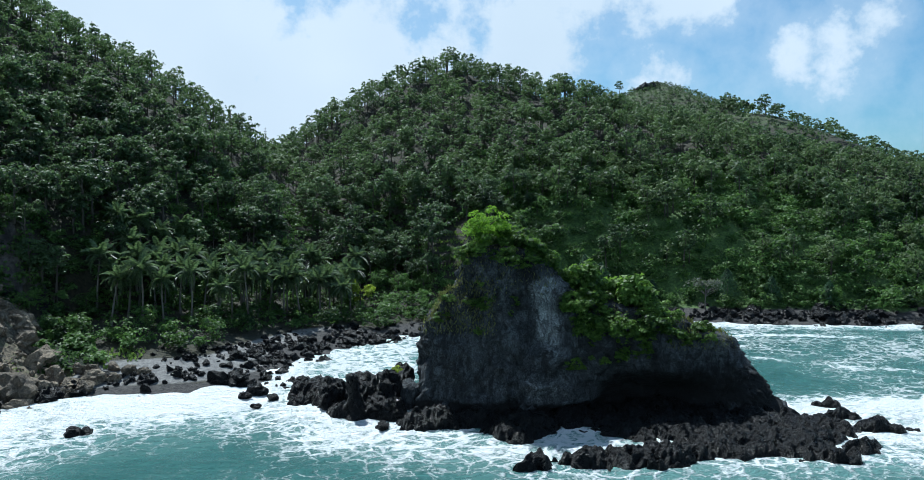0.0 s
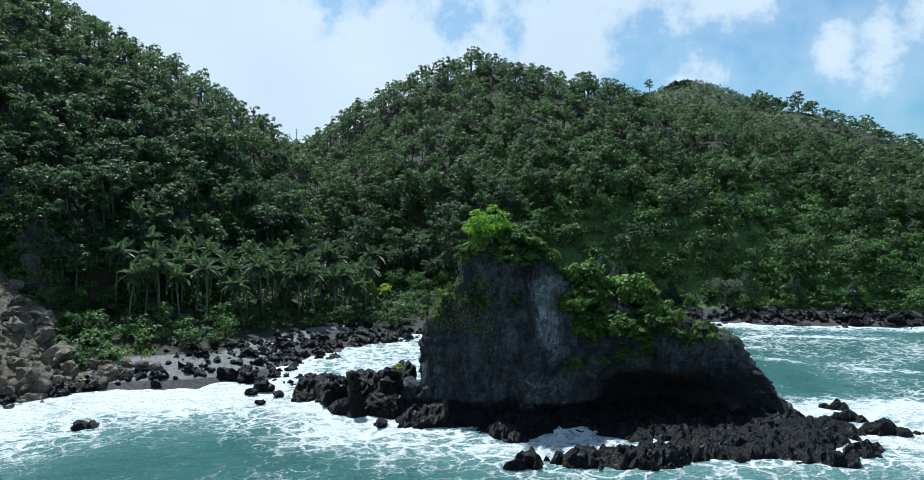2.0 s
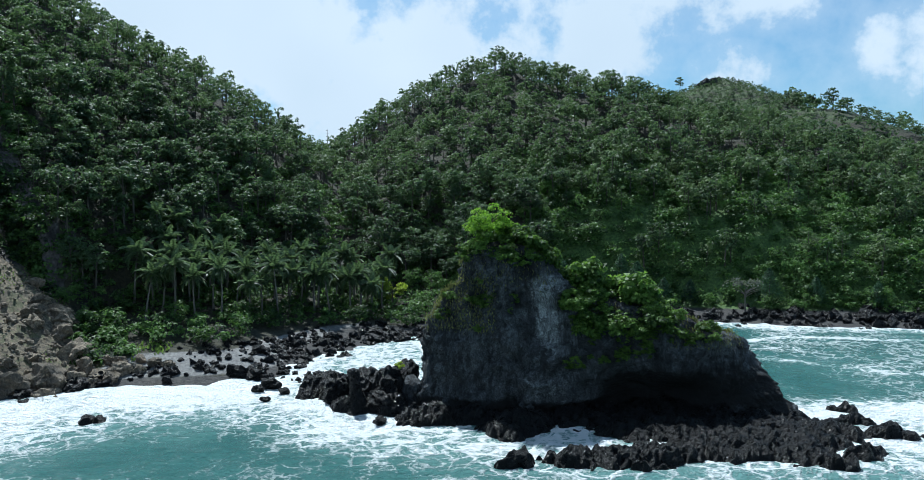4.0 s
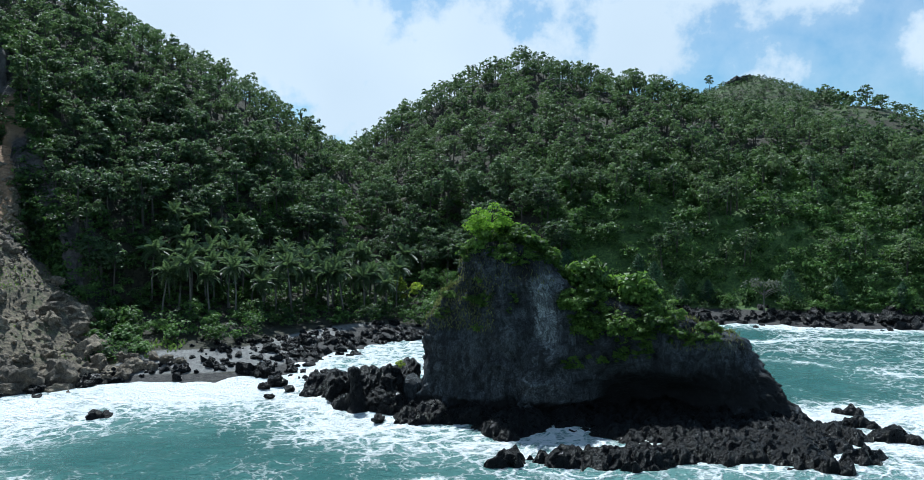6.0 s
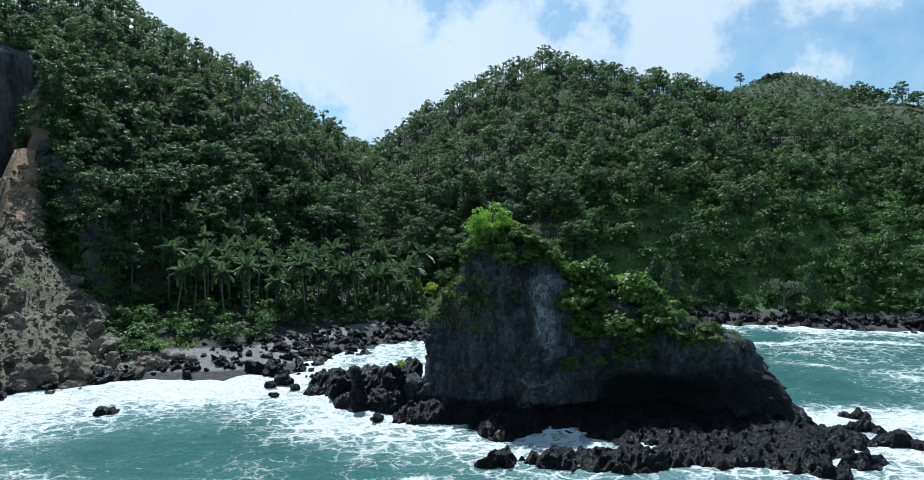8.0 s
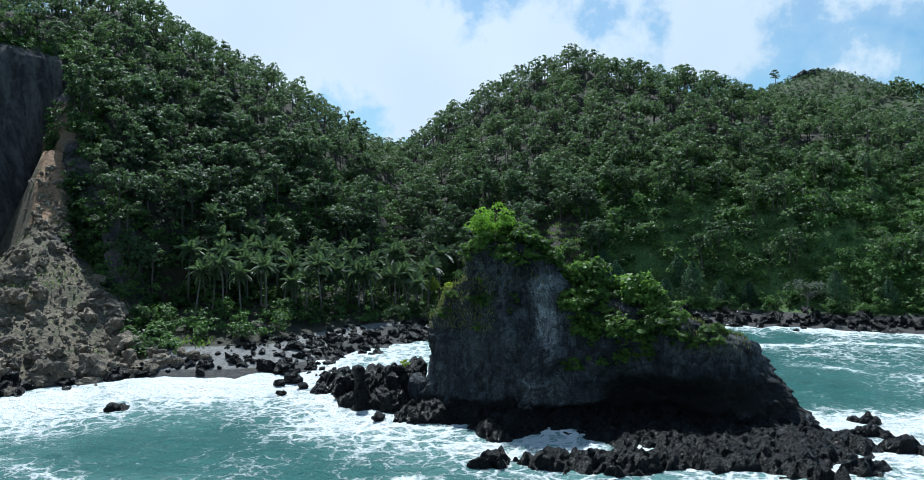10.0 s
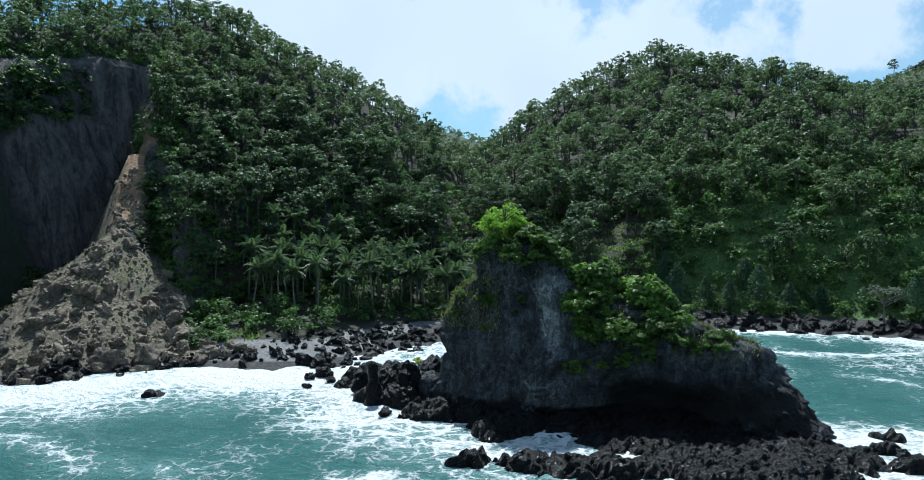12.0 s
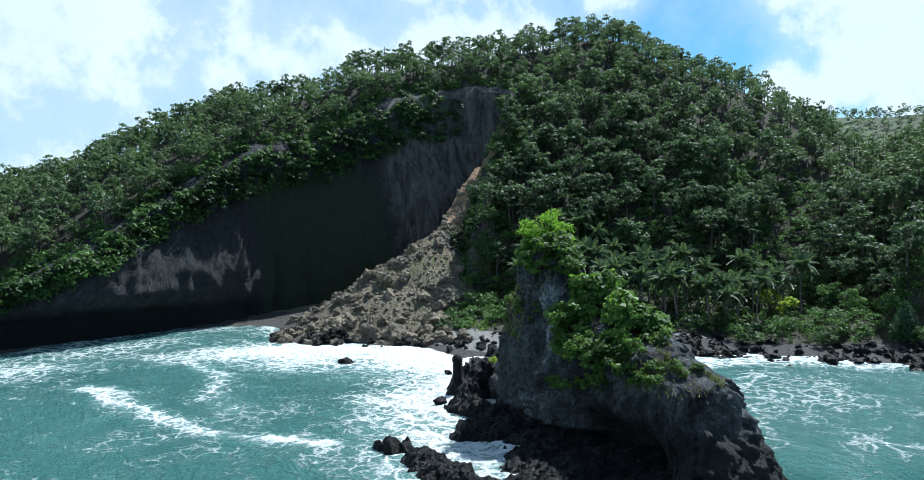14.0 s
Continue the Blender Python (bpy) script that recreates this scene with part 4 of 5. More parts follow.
def scattered(x0, x1, y0, y1, step):
    x, y = np.meshgrid(np.arange(x0, x1, step), np.arange(y0, y1, step), indexing="ij")
    x = (x + nrng.uniform(-0.45, 0.45, x.shape) * step).ravel()
    y = (y + nrng.uniform(-0.45, 0.45, y.shape) * step).ravel()
    return x, y


def joined_crowns(patterns, x, y, z, scale, turn=None):
    """All crowns as one array, with a tint for each plant."""
    vs, ts = [], []
    pick = nrng.randint(0, len(patterns), len(x))
    turn = nrng.uniform(0, 6.28, len(x)) if turn is None else turn
    for k, pat in enumerate(patterns):
        i = np.where(pick == k)[0]
        if not len(i):
            continue
        c, s = np.cos(turn[i])[:, None], np.sin(turn[i])[:, None]
        p = pat.crown[None] * scale[i][:, None, None]
        v = np.stack([p[..., 0] * c - p[..., 1] * s + x[i][:, None], p[..., 0] * s + p[..., 1] * c + y[i][:, None], p[..., 2] + z[i][:, None]], -1)
        vs.append(v.reshape(-1, 3))
        ts.append(np.repeat(nrng.uniform(0, 1, len(i)), len(pat.crown)))
    return np.concatenate(vs), np.concatenate(ts)


def joined_trunks(patterns, x, y, z, scale):
    out = []
    for k in range(len(x)):
        v, f = patterns[k % len(patterns)].trunk
        out.append((v * scale[k] + np.array([x[k], y[k], z[k]]), f))
    return joined(out)


# where the forest stands
fx, fy = scattered(-215, 215, -30, 345, 4.0)
fd, fz = shore(fx, fy), height(fx, fy)
cutf = inside(fx, fy, CUT)
e_cut, _ = seg_distance(fx, fy, SCARP)
open_slope = (fx > 12) & (fy < 206 + 0.05 * fx + 12 * lumps(fx, fy, 28, 3))          # shrubs and grass below the forest on the eastern slope
grove = (fx > -70) & (fx < -14) & (fd < 37) & (fy < 186)
ok = ~cutf & ((fd > 16) | ((fx < -84) & (fd > 3))) & ~grove & (fz > 5)
ok &= ~(open_slope & (lumps(fx + 50, fy, 14, 3) < 0.07))
ok &= np.hypot((fx + 40 + 0.4 * (fy - 190)) * 1.0, 0) > np.where((fy > 180) & (fy < 222), 4.0, 0)
ok &= lumps(fx + 9, fy - 30, 11, 2) > -0.62
ok &= np.hypot(fx / 8, (fy - 192) / 11) > 1
behind = ((fx < -60) & (fx < -165 + np.maximum(fy - 90, 0) * 0.25 - 22)) | ((fx < -150) & (fy > 240)) | ((fx > -150) & (fx < -75) & (fy > 262)) | ((fx > 60) & (fy > 300)) | ((fy > 330) & (fx > -60) & (fx < 60))
ok &= ~behind
fx, fy, fz = fx[ok], fy[ok], fz[ok]
order = np.argsort(np.hypot(fx + 20, fy - 120))
fx, fy, fz = fx[order], fy[order], fz[order]
fs = nrng.uniform(0.58, 1.38, len(fx))

trees = []
for k in range(280):
    m = Matrix.LocRotScale((fx[k], fy[k], fz[k]), Euler((0, 0, nrng.uniform(0, 6.28))), (fs[k],) * 3)
    if k < len(NEAR):
        root = tagged(new("broadleaf_tree"), "broad-leaved green tree with a thin grey trunk on the slope", "tree", "forest trees")
        v, f = NEAR[k].trunk
        part("trunk", mesh("trunk", v, f, BARK, True), root)
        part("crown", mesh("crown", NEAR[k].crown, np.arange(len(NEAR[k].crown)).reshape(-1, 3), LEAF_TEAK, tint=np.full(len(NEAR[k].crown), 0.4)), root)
        root.matrix_basis = m
        trees.append(root)
    else:
        copy_thing(trees[k % len(NEAR)], m)
r = slice(280, None)
v, t = joined_crowns(MID, fx[r], fy[r], fz[r], fs[r])
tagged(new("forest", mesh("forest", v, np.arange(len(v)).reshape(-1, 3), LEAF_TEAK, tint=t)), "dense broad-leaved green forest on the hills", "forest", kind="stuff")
v, f = joined_trunks(MID, fx[r], fy[r], fz[r], fs[r])
tagged(new("forest_trunks", mesh("forest_trunks", v, f, BARK, True)), "thin grey trunks among the forest", "trunks", kind="stuff")

# far woods
qx, qy = scattered(40, 310, 335, 500, 6.2)
qx2, qy2 = scattered(-420, 60, 500, 660, 9.0)
qx3, qy3 = scattered(85, 155, 420, 482, 3.0)
qx, qy = np.concatenate([qx, qx2, qx3]), np.concatenate([qy, qy2, qy3])
qz = height(qx, qy)
keep = (qz > 22) & (np.hypot(qx + 144, qy - 562) > 16)
qx, qy, qz = qx[keep], qy[keep], qz[keep]
v, t = joined_crowns(FAR, qx, qy, qz - 0.8, np.where(np.hypot(qx - 119, (qy - 469) * 0.7) < 38, 0.45, 1.0) * nrng.uniform(0.5, 1.0, len(qx)) ** 1.2)
tagged(new("far_woods", mesh("far_woods", v, np.arange(len(v)).reshape(-1, 3), LEAF_TEAK, tint=t)), "distant green woods on the back hills", "woods", kind="stuff")

v, f = MID[0].trunk
lone = tagged(new("lone_tree"), "lone tree on the far bare hilltop", "tree")
part("trunk", mesh("trunk", v, f, BARK, True), lone)
part("crown", mesh("crown", NEAR[0].crown * np.array([0.9, 0.9, 1.0]), np.arange(len(NEAR[0].crown)).reshape(-1, 3), LEAF_TEAK, tint=np.full(len(NEAR[0].crown), 0.3)), lone)
lone.matrix_basis = Matrix.LocRotScale((97, 474, ground_at(97, 474)), None, (1.35,) * 3)

# undergrowth: shrubs over the slopes and along the shore
ux, uy = scattered(-150, 180, -30, 236, 2.7)
ud, uz = shore(ux, uy), height(ux, uy)
cutu = inside(ux, uy, CUT)
ue, _ = seg_distance(ux, uy, SCARP)
slope_u = (ux > 8) & (uy < 236)
low_u = (ud > 10) & (ud < 75)
rim_u = (ue < 7)
ok = ~cutu & ((ud > 8) | ((ux > -22) & (ud > 5)) | ((ux < -84) & (ud > 1))) & ((slope_u & ((lumps(ux, uy, 9, 3) > -0.3) | (ud < 15))) | ((ux > -34) & (ud > 5) & (ud < 15)) | (low_u & (ux > -75) & (nrng.uniform(size=ux.shape) < 0.8)) | rim_u)
ok &= ~((ux < -55) & (ux > -64) & (ud < 14))
ok &= ~((ux < -36) & (ux > -62) & (ud < 10.5))
ok &= np.hypot(ux - 56, uy - 176) > 5
ok &= np.hypot(ux / 8, (uy - 192) / 11) > 1
ux, uy, uz = ux[ok], uy[ok], uz[ok]
us = np.where(ux > 0, 0.6, 0.45) + np.where(ux > 0, 1.6, 1.2) * nrng.uniform(0, 1, len(ux)) ** 1.4
# more of them where the ground is steep
cx, cy = scattered(-135, 20, 100, 245, 1.6)
cz = height(cx, cy)
grade = np.hypot(height(cx + 1, cy) - cz, height(cx, cy + 1) - cz)
pick = ~inside(cx, cy, CUT) & (shore(cx, cy) > 9) & (grade > 0.75) & (nrng.uniform(size=cx.shape) < np.clip(0.45 * (grade - 0.55), 0, 1))
ux, uy, uz = np.concatenate([ux, cx[pick]]), np.concatenate([uy, cy[pick]]), np.concatenate([uz, cz[pick] - 0.5])
us = np.concatenate([us, nrng.uniform(0.6, 1.4, pick.sum())])
us = np.where((ux > -2) & (ux < 66) & (uy < 187), np.minimum(us, 1.3), us)
big = us > 1.15
v, t = joined_crowns(BUSH, ux[~big], uy[~big], uz[~big], us[~big])
v2, t2 = joined_crowns(THICK, ux[big], uy[big], uz[big], us[big])
v, t = np.concatenate([v, v2]), np.concatenate([t, t2])
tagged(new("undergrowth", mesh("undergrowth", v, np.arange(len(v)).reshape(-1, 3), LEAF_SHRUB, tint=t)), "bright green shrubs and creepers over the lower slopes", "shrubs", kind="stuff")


# grass: upright blades, and rows of them on the terraces
def blades(x, y, z, tall, wide=0.25):
    n = len(x)
    a = nrng.uniform(0, 3.14, n)
    b = np.stack([np.cos(a), np.sin(a), 0 * a], -1)
    lean = nrng.normal(size=(n, 2)) * 0.35
    tip = np.stack([x + lean[:, 0] * tall, y + lean[:, 1] * tall, z + tall], -1)
    root = np.stack([x, y, z - 0.05], -1)
    w = (wide * tall)[:, None]
    mid = root * 0.5 + tip * 0.5
    return np.stack([root, mid + b * w, tip, mid - b * w], 1).reshape(-1, 3)


gx2, gy2 = scattered(8, 170, 176, 235, 1.4)
gd2 = shore(gx2, gy2)
ok = (gd2 > 8) & (lumps(gx2, gy2, 10, 3) < 0.15)
gx2, gy2 = gx2[ok], gy2[ok]
gx3, gy3 = scattered(-104, -58, 92, 148, 0.5)
ok = inside(gx3, gy3, CUT) & (lumps(gx3 + 7, gy3, 9, 3) > np.where(fan(gx3, gy3) > 13, -0.05, 0.28)) & (fan(gx3, gy3) > 2.5)
gx3, gy3 = gx3[ok], gy3[ok]
gx4, gy4 = scattered(-68, -50, 112, 126, 0.6)
ok = (lumps(gx4, gy4, 5, 2) > 0.0) & (shore(gx4, gy4) < 12)
gx4, gy4 = gx4[ok], gy4[ok]
gx5, gy5 = scattered(-9, 9, 180, 204, 0.5)
ok = (np.hypot(gx5 / 8, (gy5 - 192) / 11) < 1) & ((height(gx5, gy5) * 0.55) % 1 < 0.55)
gx5, gy5 = gx5[ok], gy5[ok]
X, Y = np.concatenate([gx2, gx3, gx4, gx5]), np.concatenate([gy2, gy3, gy4, gy5])
v = blades(X, Y, height(X, Y), np.where(X < -57, 0.45, 1.0) * nrng.uniform(0.3, 0.8, len(X)), 0.4)
tagged(new("grass", mesh("grass", v, card_faces(len(X)), LEAF_GRASS, tint=nrng.uniform(0, 1, len(v)))), "rough yellow-green grass in clearings", "grass", kind="stuff")

# shrubs on the slip face beside the cone
wall = np.array([q.co for q in scarp.data.vertices])
m = (wall[:, 0] > -112) & (wall[:, 1] > 112) & (wall[:, 2] > fan(wall[:, 0], wall[:, 1]) - 1) & (lumps(wall[:, 0] * 1.5, wall[:, 2], 8, 3) > -0.75)
wall = wall[m]
e_chute, _ = seg_distance(wall[:, 0], wall[:, 1], [(-90, 128), (-103.5, 147)])
wall = wall[e_chute > 3.4]
wall = wall[nrng.permutation(len(wall))[:820]]
edge = nrng.uniform(0, 1, 70) ** 1.4
edge = np.stack([-85.5 - 14 * edge + nrng.normal(size=70) * 1.1, 130.5 + 18 * edge + nrng.normal(size=70) * 1.1], -1)
wall = np.concatenate([wall - np.array([0.3, -0.6, 1.2]), np.column_stack([edge, height(edge[:, 0], edge[:, 1]) - 0.3])])
v, t = joined_crowns(BUSH, wall[:, 0], wall[:, 1], wall[:, 2], np.concatenate([nrng.uniform(0.55, 1.35, len(wall) - 70), nrng.uniform(0.25, 0.75, 70)]))
tagged(new("slip_shrubs", mesh("slip_shrubs", v, np.arange(len(v)).reshape(-1, 3), LEAF_SHRUB, tint=t)), "dense green shrubs beside the landslide", "shrubs", kind="stuff")

# creepers on the scarp
sv = SCARP_EDGE[(SCARP_EDGE[:, 1] > -35) & (SCARP_EDGE[:, 1] < 150)]
sv = sv[nrng.permutation(len(sv))[:900]]
v, t = joined_crowns(BUSH, sv[:, 0], sv[:, 1], sv[:, 2] - 1.8, nrng.uniform(0.7, 1.6, len(sv)))
tagged(new("cliff_creepers", mesh("cliff_creepers", v, np.arange(len(v)).reshape(-1, 3), LEAF_SHRUB, tint=t)), "dark green creepers hanging over the rim of the scarp", "creepers", kind="stuff")


# ---- coconut palms ----
def frond_mesh(length, droop, seed):
    """A rib that arches and droops, with two rows of narrow leaflets."""
    r = np.random.RandomState(seed)
    t = np.linspace(0, 1, 9)
    rib = np.stack([length * t * (1 - 0.18 * droop * t), 0 * t, length * (0.42 * t - (0.45 + 0.5 * droop) * t ** 2)], -1)
    v, f = tube(rib, 0.05 * (1.1 - t), 3)
    pieces = [(v, f)]
    n = 22
    for side in (-1, 1):
        s = np.linspace(0.12, 0.98, n)
        base = np.stack([np.interp(s, t, rib[:, k]) for k in range(3)], -1)
        ln = 0.95 * np.sin(np.pi * (0.15 + 0.8 * s)) ** 0.7 * r.uniform(0.8, 1.1, n)
        tip = base + np.stack([ln * 0.45, side * ln * 0.75, -ln * r.uniform(0.25, 0.65, n)], -1)
        w = np.array([0.13, 0, 0.02])
        q = np.stack([base - w, base + w, tip + w * 0.3, tip - w * 0.3], 1).reshape(-1, 3)
        pieces.append((q, card_faces(n)))
    v, f = joined(pieces)
    return mesh("frond", v, f, LEAF_PALM, tint=np.full(len(v), r.uniform(0.2, 0.8)))


FRONDS = [frond_mesh(3.3, d, 70 + k) for k, d in enumerate((0.15, 0.5, 0.9, 1.2))]
PALM_LABEL = "tall coconut palm with a slender pale trunk and drooping fronds"


def palm(tall, seed):
    r = random.Random(seed)
    root = tagged(new("coconut_palm"), PALM_LABEL, "palm", "coconut palms")
    z = np.linspace(-0.5, tall, 12)
    f = np.clip(z / tall, 0, 1)
    bend = r.uniform(0.4, 1.6)
    v, fc = tube(np.stack([bend * f ** 2, 0.3 * np.sin(f * 3), z], -1), 0.17 * (1.25 - 0.6 * f) + 0.12 * np.exp(-z.clip(0) * 2), 8)
    part("trunk", mesh("trunk", v, fc, PALM_BARK, True), root, "slender pale ringed trunk")
    top = Vector((bend, 0.3 * math.sin(3), tall))
    for k in range(19):
        fr = new("frond", FRONDS[0 if k < 4 else 1 if k < 10 else 2 if k < 16 else 3])
        fr.parent = root
        up = (55 if k < 4 else 28 if k < 10 else 2 if k < 16 else -30) + r.uniform(-10, 10)
        fr.matrix_basis = Matrix.Translation(top) @ Euler((0, radians(-up), k * 2.4 + r.uniform(-0.2, 0.2))).to_matrix().to_4x4()
    for k in range(4):
        bm = bmesh.new()
        bmesh.ops.create_icosphere(bm, subdivisions=1, radius=0.16)
        nut = bpy.data.meshes.new("coconut")
        bm.to_mesh(nut)
        bm.free()
        nut.materials.append(LEAF_BRIGHT)
        ob = part("coconut", nut, root)
        ob.location = top + Vector((0.25 * math.cos(k * 1.7), 0.25 * math.sin(k * 1.7), -0.25))
    return root


PALMS = [palm(t, 30 + k) for k, t in enumerate((8.6, 9.6, 7.6, 10.4))]
spots = [(-60.5, 131.5), (-56.0, 133.5), (-52.6, 134.5), (-48.5, 136.0), (-44.5, 139.0)]
prng = random.Random(9)
tries = 0
while len(spots) < 58 and tries < 6000:
    tries += 1
    x = prng.uniform(-66, -24)
    y = prng.uniform(131, 141) + (x + 62) * 0.62 + prng.random() ** 1.5 * 20
    if float(shore(np.array([x]), np.array([y]))[0]) > 12 and all(math.hypot(x - a, y - b) > 2.7 for a, b in spots):
        spots.append((x, y))
for k, (x, y) in enumerate(spots):
    m = Matrix.LocRotScale((x, y, ground_at(x, y)), Euler((radians(prng.uniform(-4, 4)), radians(prng.uniform(-4, 4)), prng.uniform(0, 6.28))), (prng.uniform(0.85, 1.08),) * 3)
    if k < len(PALMS):
        PALMS[k].matrix_basis = m
    else:
        copy_thing(PALMS[k % len(PALMS)], m)

# ---- single trees and shrubs ----


def plant(name, pat, mat, x, y, z, scale, label, category, group="", stem=True, turn=None, bark=None):
    root = tagged(new(name), label, category, group)
    if stem:
        v, f = pat.trunk
        part("trunk", mesh("trunk", v, f, bark or BARK, True), root)
    part("crown", mesh("crown", pat.crown, np.arange(len(pat.crown)).reshape(-1, pat.corners), mat, tint=np.full(len(pat.crown), nrng.uniform(0.2, 0.8))), root)
    root.matrix_basis = Matrix.LocRotScale((x, y, z), Euler((0, 0, nrng.uniform(0, 6.28) if turn is None else turn)), (scale,) * 3)
    return root


plant("crown_tree", Tree(7.2, 3.4, 0.08, 40, 3400, 0.36, 6, 0.32), LEAF_BRIGHT, 3.3, 98.2, 19.3, 1.0, "bright green leafy tree on the islet's peak", "tree")
TUFT = [Tree(2.6, 1.7, -0.1, 15, 800, 0.3, 3, 0.36, slips) for _ in range(4)]
SHRUB_LABEL = "leafy green shrub clinging to the dark rock islet"
spots = []
srng = random.Random(17)
for x, north, s in ((6.5, 0.5, 1.5), (8.5, 0, 1.5), (10.5, 1, 1.3), (12.5, 0, 1.1), (1.0, 0, 1.0), (-1.0, 1, 0.8), (7.5, 2.5, 1.5), (14.5, 0.5, 1.5), (15.8, 0, 1.8), (17.0, 1.0, 1.1), (18.5, 0, 0.9), (21.0, 0, 1.8), (22.6, 0.5, 1.9), (24.5, 0, 1.4), (26.0, 0, 1.0), (20, 2, 1.0), (23, 3, 1.2)):
    spots.append((*stack_ridge(x, north), 0.86 * s))
for x0, x1, z0, z1, n, lo, hi in ((13, 18, 9.5, 14.5, 20, 0.55, 1.1), (16, 23, 6.5, 10, 12, 0.4, 0.75), (19, 26, 9.5, 12.5, 14, 0.5, 0.95), (-3, 4, 10, 17, 8, 0.35, 0.6), (2, 7, 9, 17, 5, 0.3, 0.55), (4, 10, 18, 20.5, 10, 0.5, 0.9), (12, 16, 5, 8, 5, 0.3, 0.5), (26, 32, 9, 12, 9, 0.35, 0.6)):
    for k in range(n):
        spots.append((*stack_front(srng.uniform(x0, x1), srng.uniform(z0, z1)), srng.uniform(lo, hi)))
spots += [(6.4, 97.6, 20.6, 1.1), (8.2, 97.2, 19.8, 1.2), (10.2, 97.0, 18.4, 1.1), (11.8, 96.9, 16.8, 1.0), (13.2, 96.8, 15.6, 0.9), (0.8, 97.6, 18.4, 0.9), (2.4, 96.6, 19.4, 1.0), (5.0, 96.7, 20.4, 1.1), (7.0, 96.6, 19.0, 1.0), (9.2, 96.4, 18.0, 0.9), (15.6, 96.8, 15.2, 1.3), (16.6, 97.6, 15.0, 1.1), (21.4, 96.6, 13.4, 1.35), (22.8, 97.2, 13.4, 1.2), (24.6, 96.8, 12.2, 1.0)]
tufts = []
for k, (x, y, z, s) in enumerate(spots):
    if k < 4:
        tufts.append(plant("shrub", TUFT[k], LEAF_ISLET, x, y, z - 0.6 * s, s, SHRUB_LABEL, "shrub", "islet shrubs", stem=False))
    else:
        copy_thing(tufts[k % 4], Matrix.LocRotScale((x, y, z - 0.8 * s), Euler((0, 0, srng.uniform(0, 6.28))), (s, s, s * srng.uniform(0.8, 1.1))))
# grass on the stack's shoulders
pts = []
for x0, x1, z0, z1, n in ((-5, 4, 10, 17, 3600), (25, 34, 8.5, 13.5, 1500), (15, 25, 12, 15.5, 700), (-2, 11, 15.5, 21, 900)):
    for k in range(n):
        pts.append(stack_front(srng.uniform(x0, x1), srng.uniform(z0, z1)))
pts = np.array(pts) + nrng.normal(size=(len(pts), 3)) * np.array([0.25, 0.1, 0.2])
v = blades(pts[:, 0], pts[:, 1], pts[:, 2] - 0.1, nrng.uniform(0.15, 0.38, len(pts)), 0.2)
tagged(new("islet_grass", mesh("islet_grass", v, card_faces(len(pts)), LEAF_DRY, tint=nrng.uniform(0, 1, len(v)))), "dry yellowish grass on the islet's shoulders", "grass", kind="stuff")

plant("grass_tuft", TUFT[1], LEAF_YELLOW, -8.4, 97.2, 4.6, 0.45, "bright green tuft growing on the leaning rock block", "plant", stem=False)
ROUND = Tree(7.0, 3.2, 0.15, 14, 900, 0.5, 4)
plant("yellow_tree", ROUND, LEAF_YELLOW, -22.6, 169, ground_at(-22.6, 169) - 0.4, 1.2, "yellow-green leafy tree at the edge of the beach", "tree")
SHORE_TREE = [Tree(6.0, 2.8, 0.1, 14, 1000, 0.36, 3) for _ in range(3)]
for k, (x, y, s) in enumerate(((-30, 178, 0.9), (-20, 181, 1.0), (-15, 180, 1.0), (-9, 182, 0.9), (-27, 186, 1.1), (-3, 186, 1.0), (5, 189, 0.9), (-66, 134, 0.9), (-70, 131, 0.8), (-64, 128, 0.6), (-72, 127, 0.8))):
    plant("shore_tree", SHORE_TREE[k % 3], LEAF_SHRUB, x, y, ground_at(x, y) - 0.4, s, "low leafy green tree behind the beach", "tree", "shore trees")


def pine_pattern(tall):
    """A feathery cone of drooping sprays."""
    n = 1500
    h = nrng.uniform(0.06, 1, n) ** 0.8
    r = (1 - h ** 2.6) * 0.36 * tall * nrng.uniform(0.3, 1.0, n) + 0.1
    a = nrng.uniform(0, 6.28, n)
    a = np.round(a / 0.8) * 0.8 + nrng.normal(size=n) * 0.25
    pos = np.stack([r * np.cos(a), r * np.sin(a), h * tall], -1)
    out = np.stack([np.cos(a), np.sin(a), 0.8 + 0 * a], -1) + nrng.normal(size=(n, 3)) * 0.5
    t = Tree(tall, 1.0, 0.5, 2, 4, 0.3, 0)
    t.crown = cards(pos, out, nrng.uniform(0.4, 0.85, n), 0.05, 0.12)
    return t


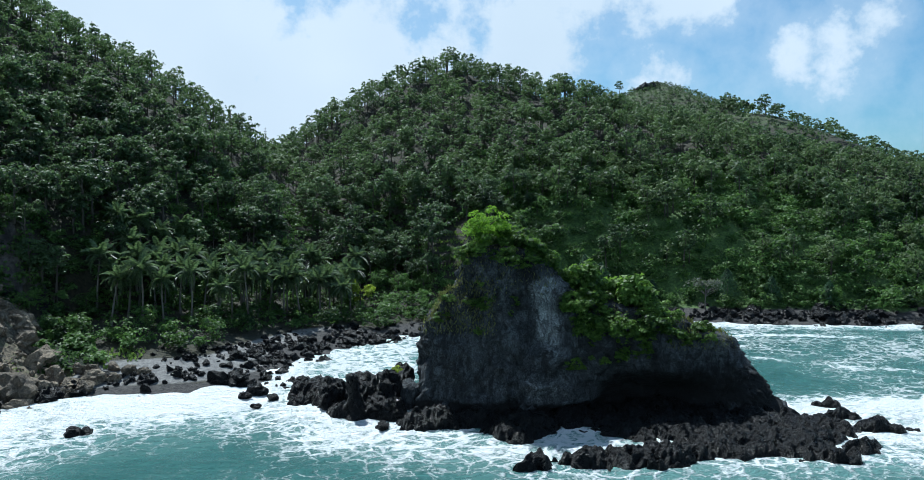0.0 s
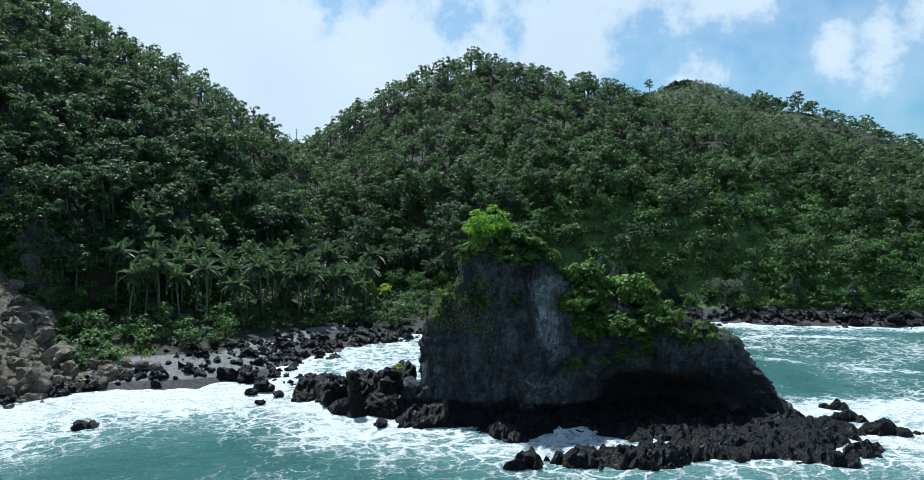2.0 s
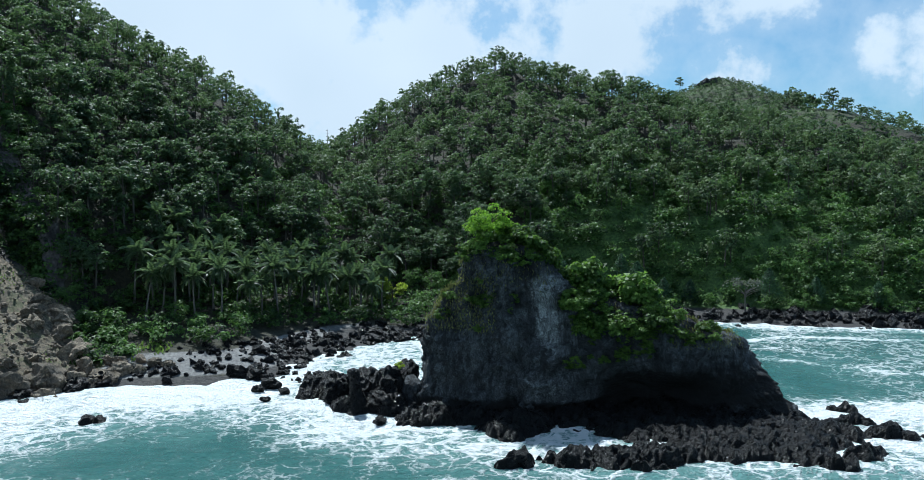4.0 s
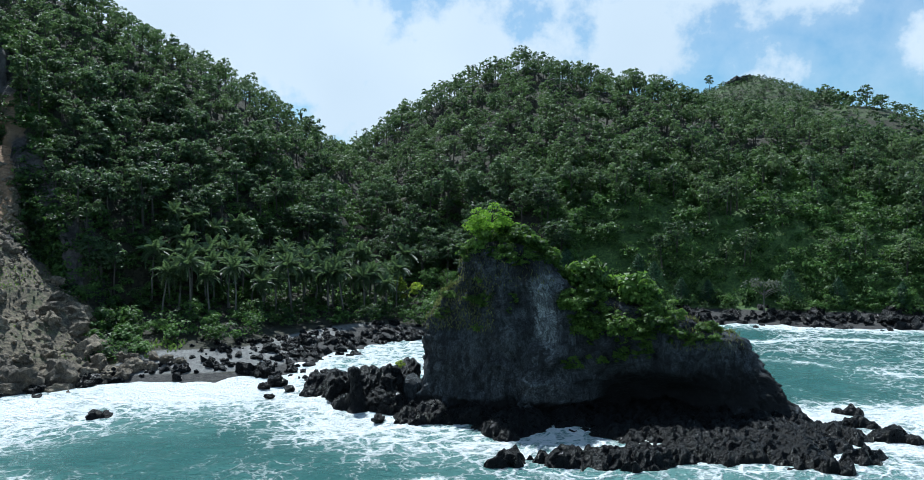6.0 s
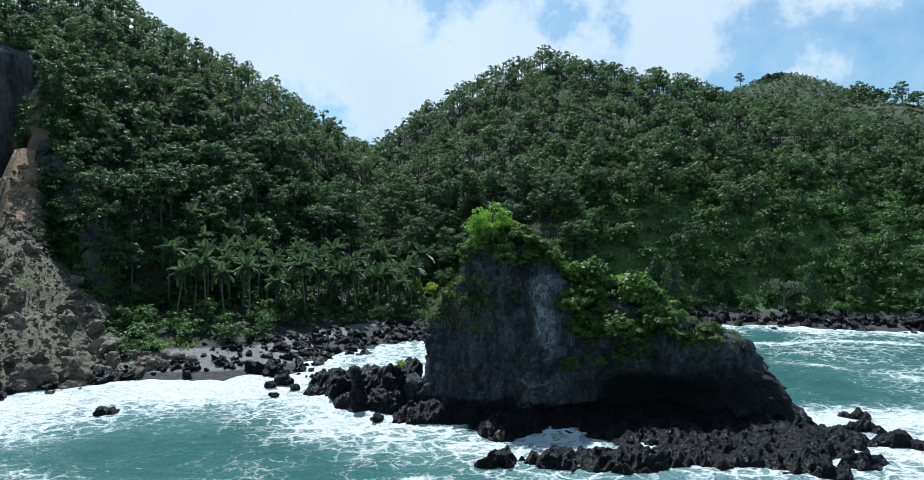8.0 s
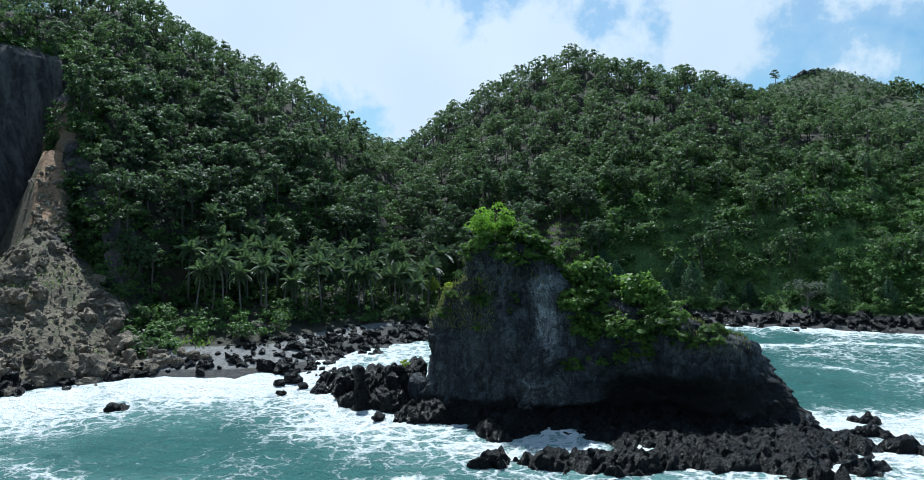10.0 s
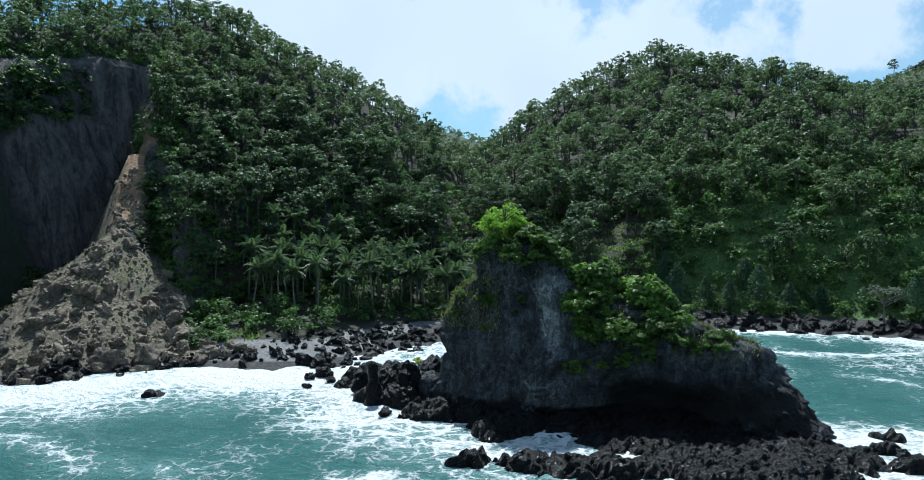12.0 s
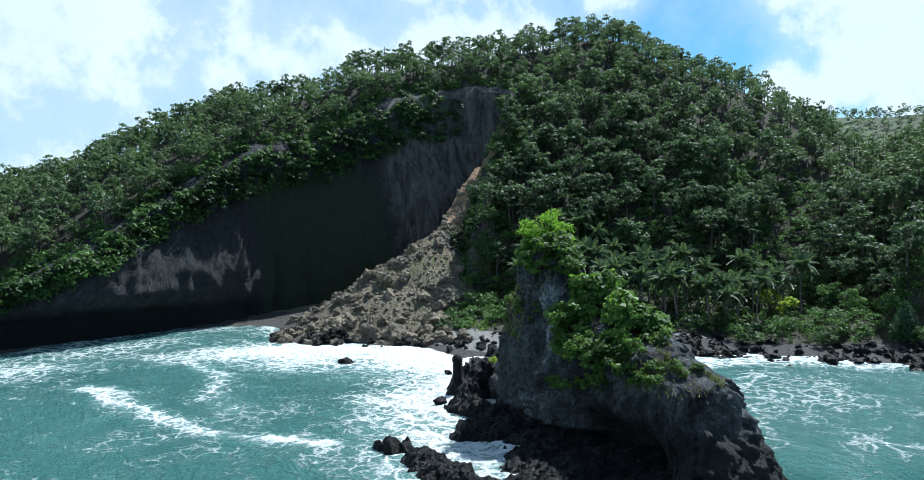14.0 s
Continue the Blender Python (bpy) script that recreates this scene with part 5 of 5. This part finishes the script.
PINES = [pine_pattern(t) for t in (7.5, 6.5, 8.5)]
for k, (x, y) in enumerate(((6, 178.5), (11, 180), (16, 181), (22, 182), (27, 181.5), (33, 182), (39, 181), (45, 181), (13, 185), (30, 187), (0, 175), (62, 179), (72, 178), (84, 175))):
    plant("casuarina_tree", PINES[k % 3], LEAF_PINE, x, y, ground_at(x, y) - 0.3, nrng.uniform(0.85, 1.25), "feathery blue-green casuarina tree above the shore", "tree", "casuarina trees")
UMBRELLA = Tree(6.5, 4.2, 0.72, 12, 260, 0.5, 9, 0.3)
plant("umbrella_tree", UMBRELLA, LEAF_UMBRELLA, 56, 176, ground_at(56, 176) - 0.3, 1.15, "grey spreading umbrella-shaped tree with thin foliage", "tree", bark=PALM_BARK)

# ---- on the far hills ----
for k, (x, y, r) in enumerate(((110, 463, 3.8), (114, 462, 3.0), (106, 465, 2.6), (118, 466, 2.2))):
    ob = boulder(GREY, x, y, ground_at(x, y) + 0.2 * r, r, "dark rock crag on the far bare hilltop", "summit crags", "rock_crag", 10, 0.8)
for k, (x, y, s) in enumerate(((163, 414, 1.25), (168, 408, 1.0), (158, 419, 1.1), (174, 400, 0.8), (186, 376, 0.9))):
    m = Matrix.LocRotScale((x, y, ground_at(x, y) - 1.0), Euler((0, 0, k * 1.3)), (s,) * 3)
    copy_thing(trees[k % len(NEAR)], m)["label"] = "dark leafy tree on the crest of the far ridge"


def radio_mast(x, y, tall):
    """A slim mast on a block, with cross arms."""
    root = tagged(new("radio_mast"), "thin grey radio mast on the distant hilltop", "mast")
    root.location = (x, y, ground_at(x, y) + 1.0)
    v, f = tube([(0, 0, -3), (0, 0, tall * 0.5), (0, 0, tall)], [0.28, 0.22, 0.12], 6)
    part("pole", mesh("pole", v, f, BARK, True), root)
    for h, wide in ((0.72, 1.2), (0.9, 0.8)):
        v, f = tube([(-wide, 0, tall * h), (0, 0, tall * h), (wide, 0, tall * h)], [0.12, 0.14, 0.12], 5)
        part("cross_arm", mesh("cross_arm", v, f, BARK, True), root)


radio_mast(-143, 562, 10.5)
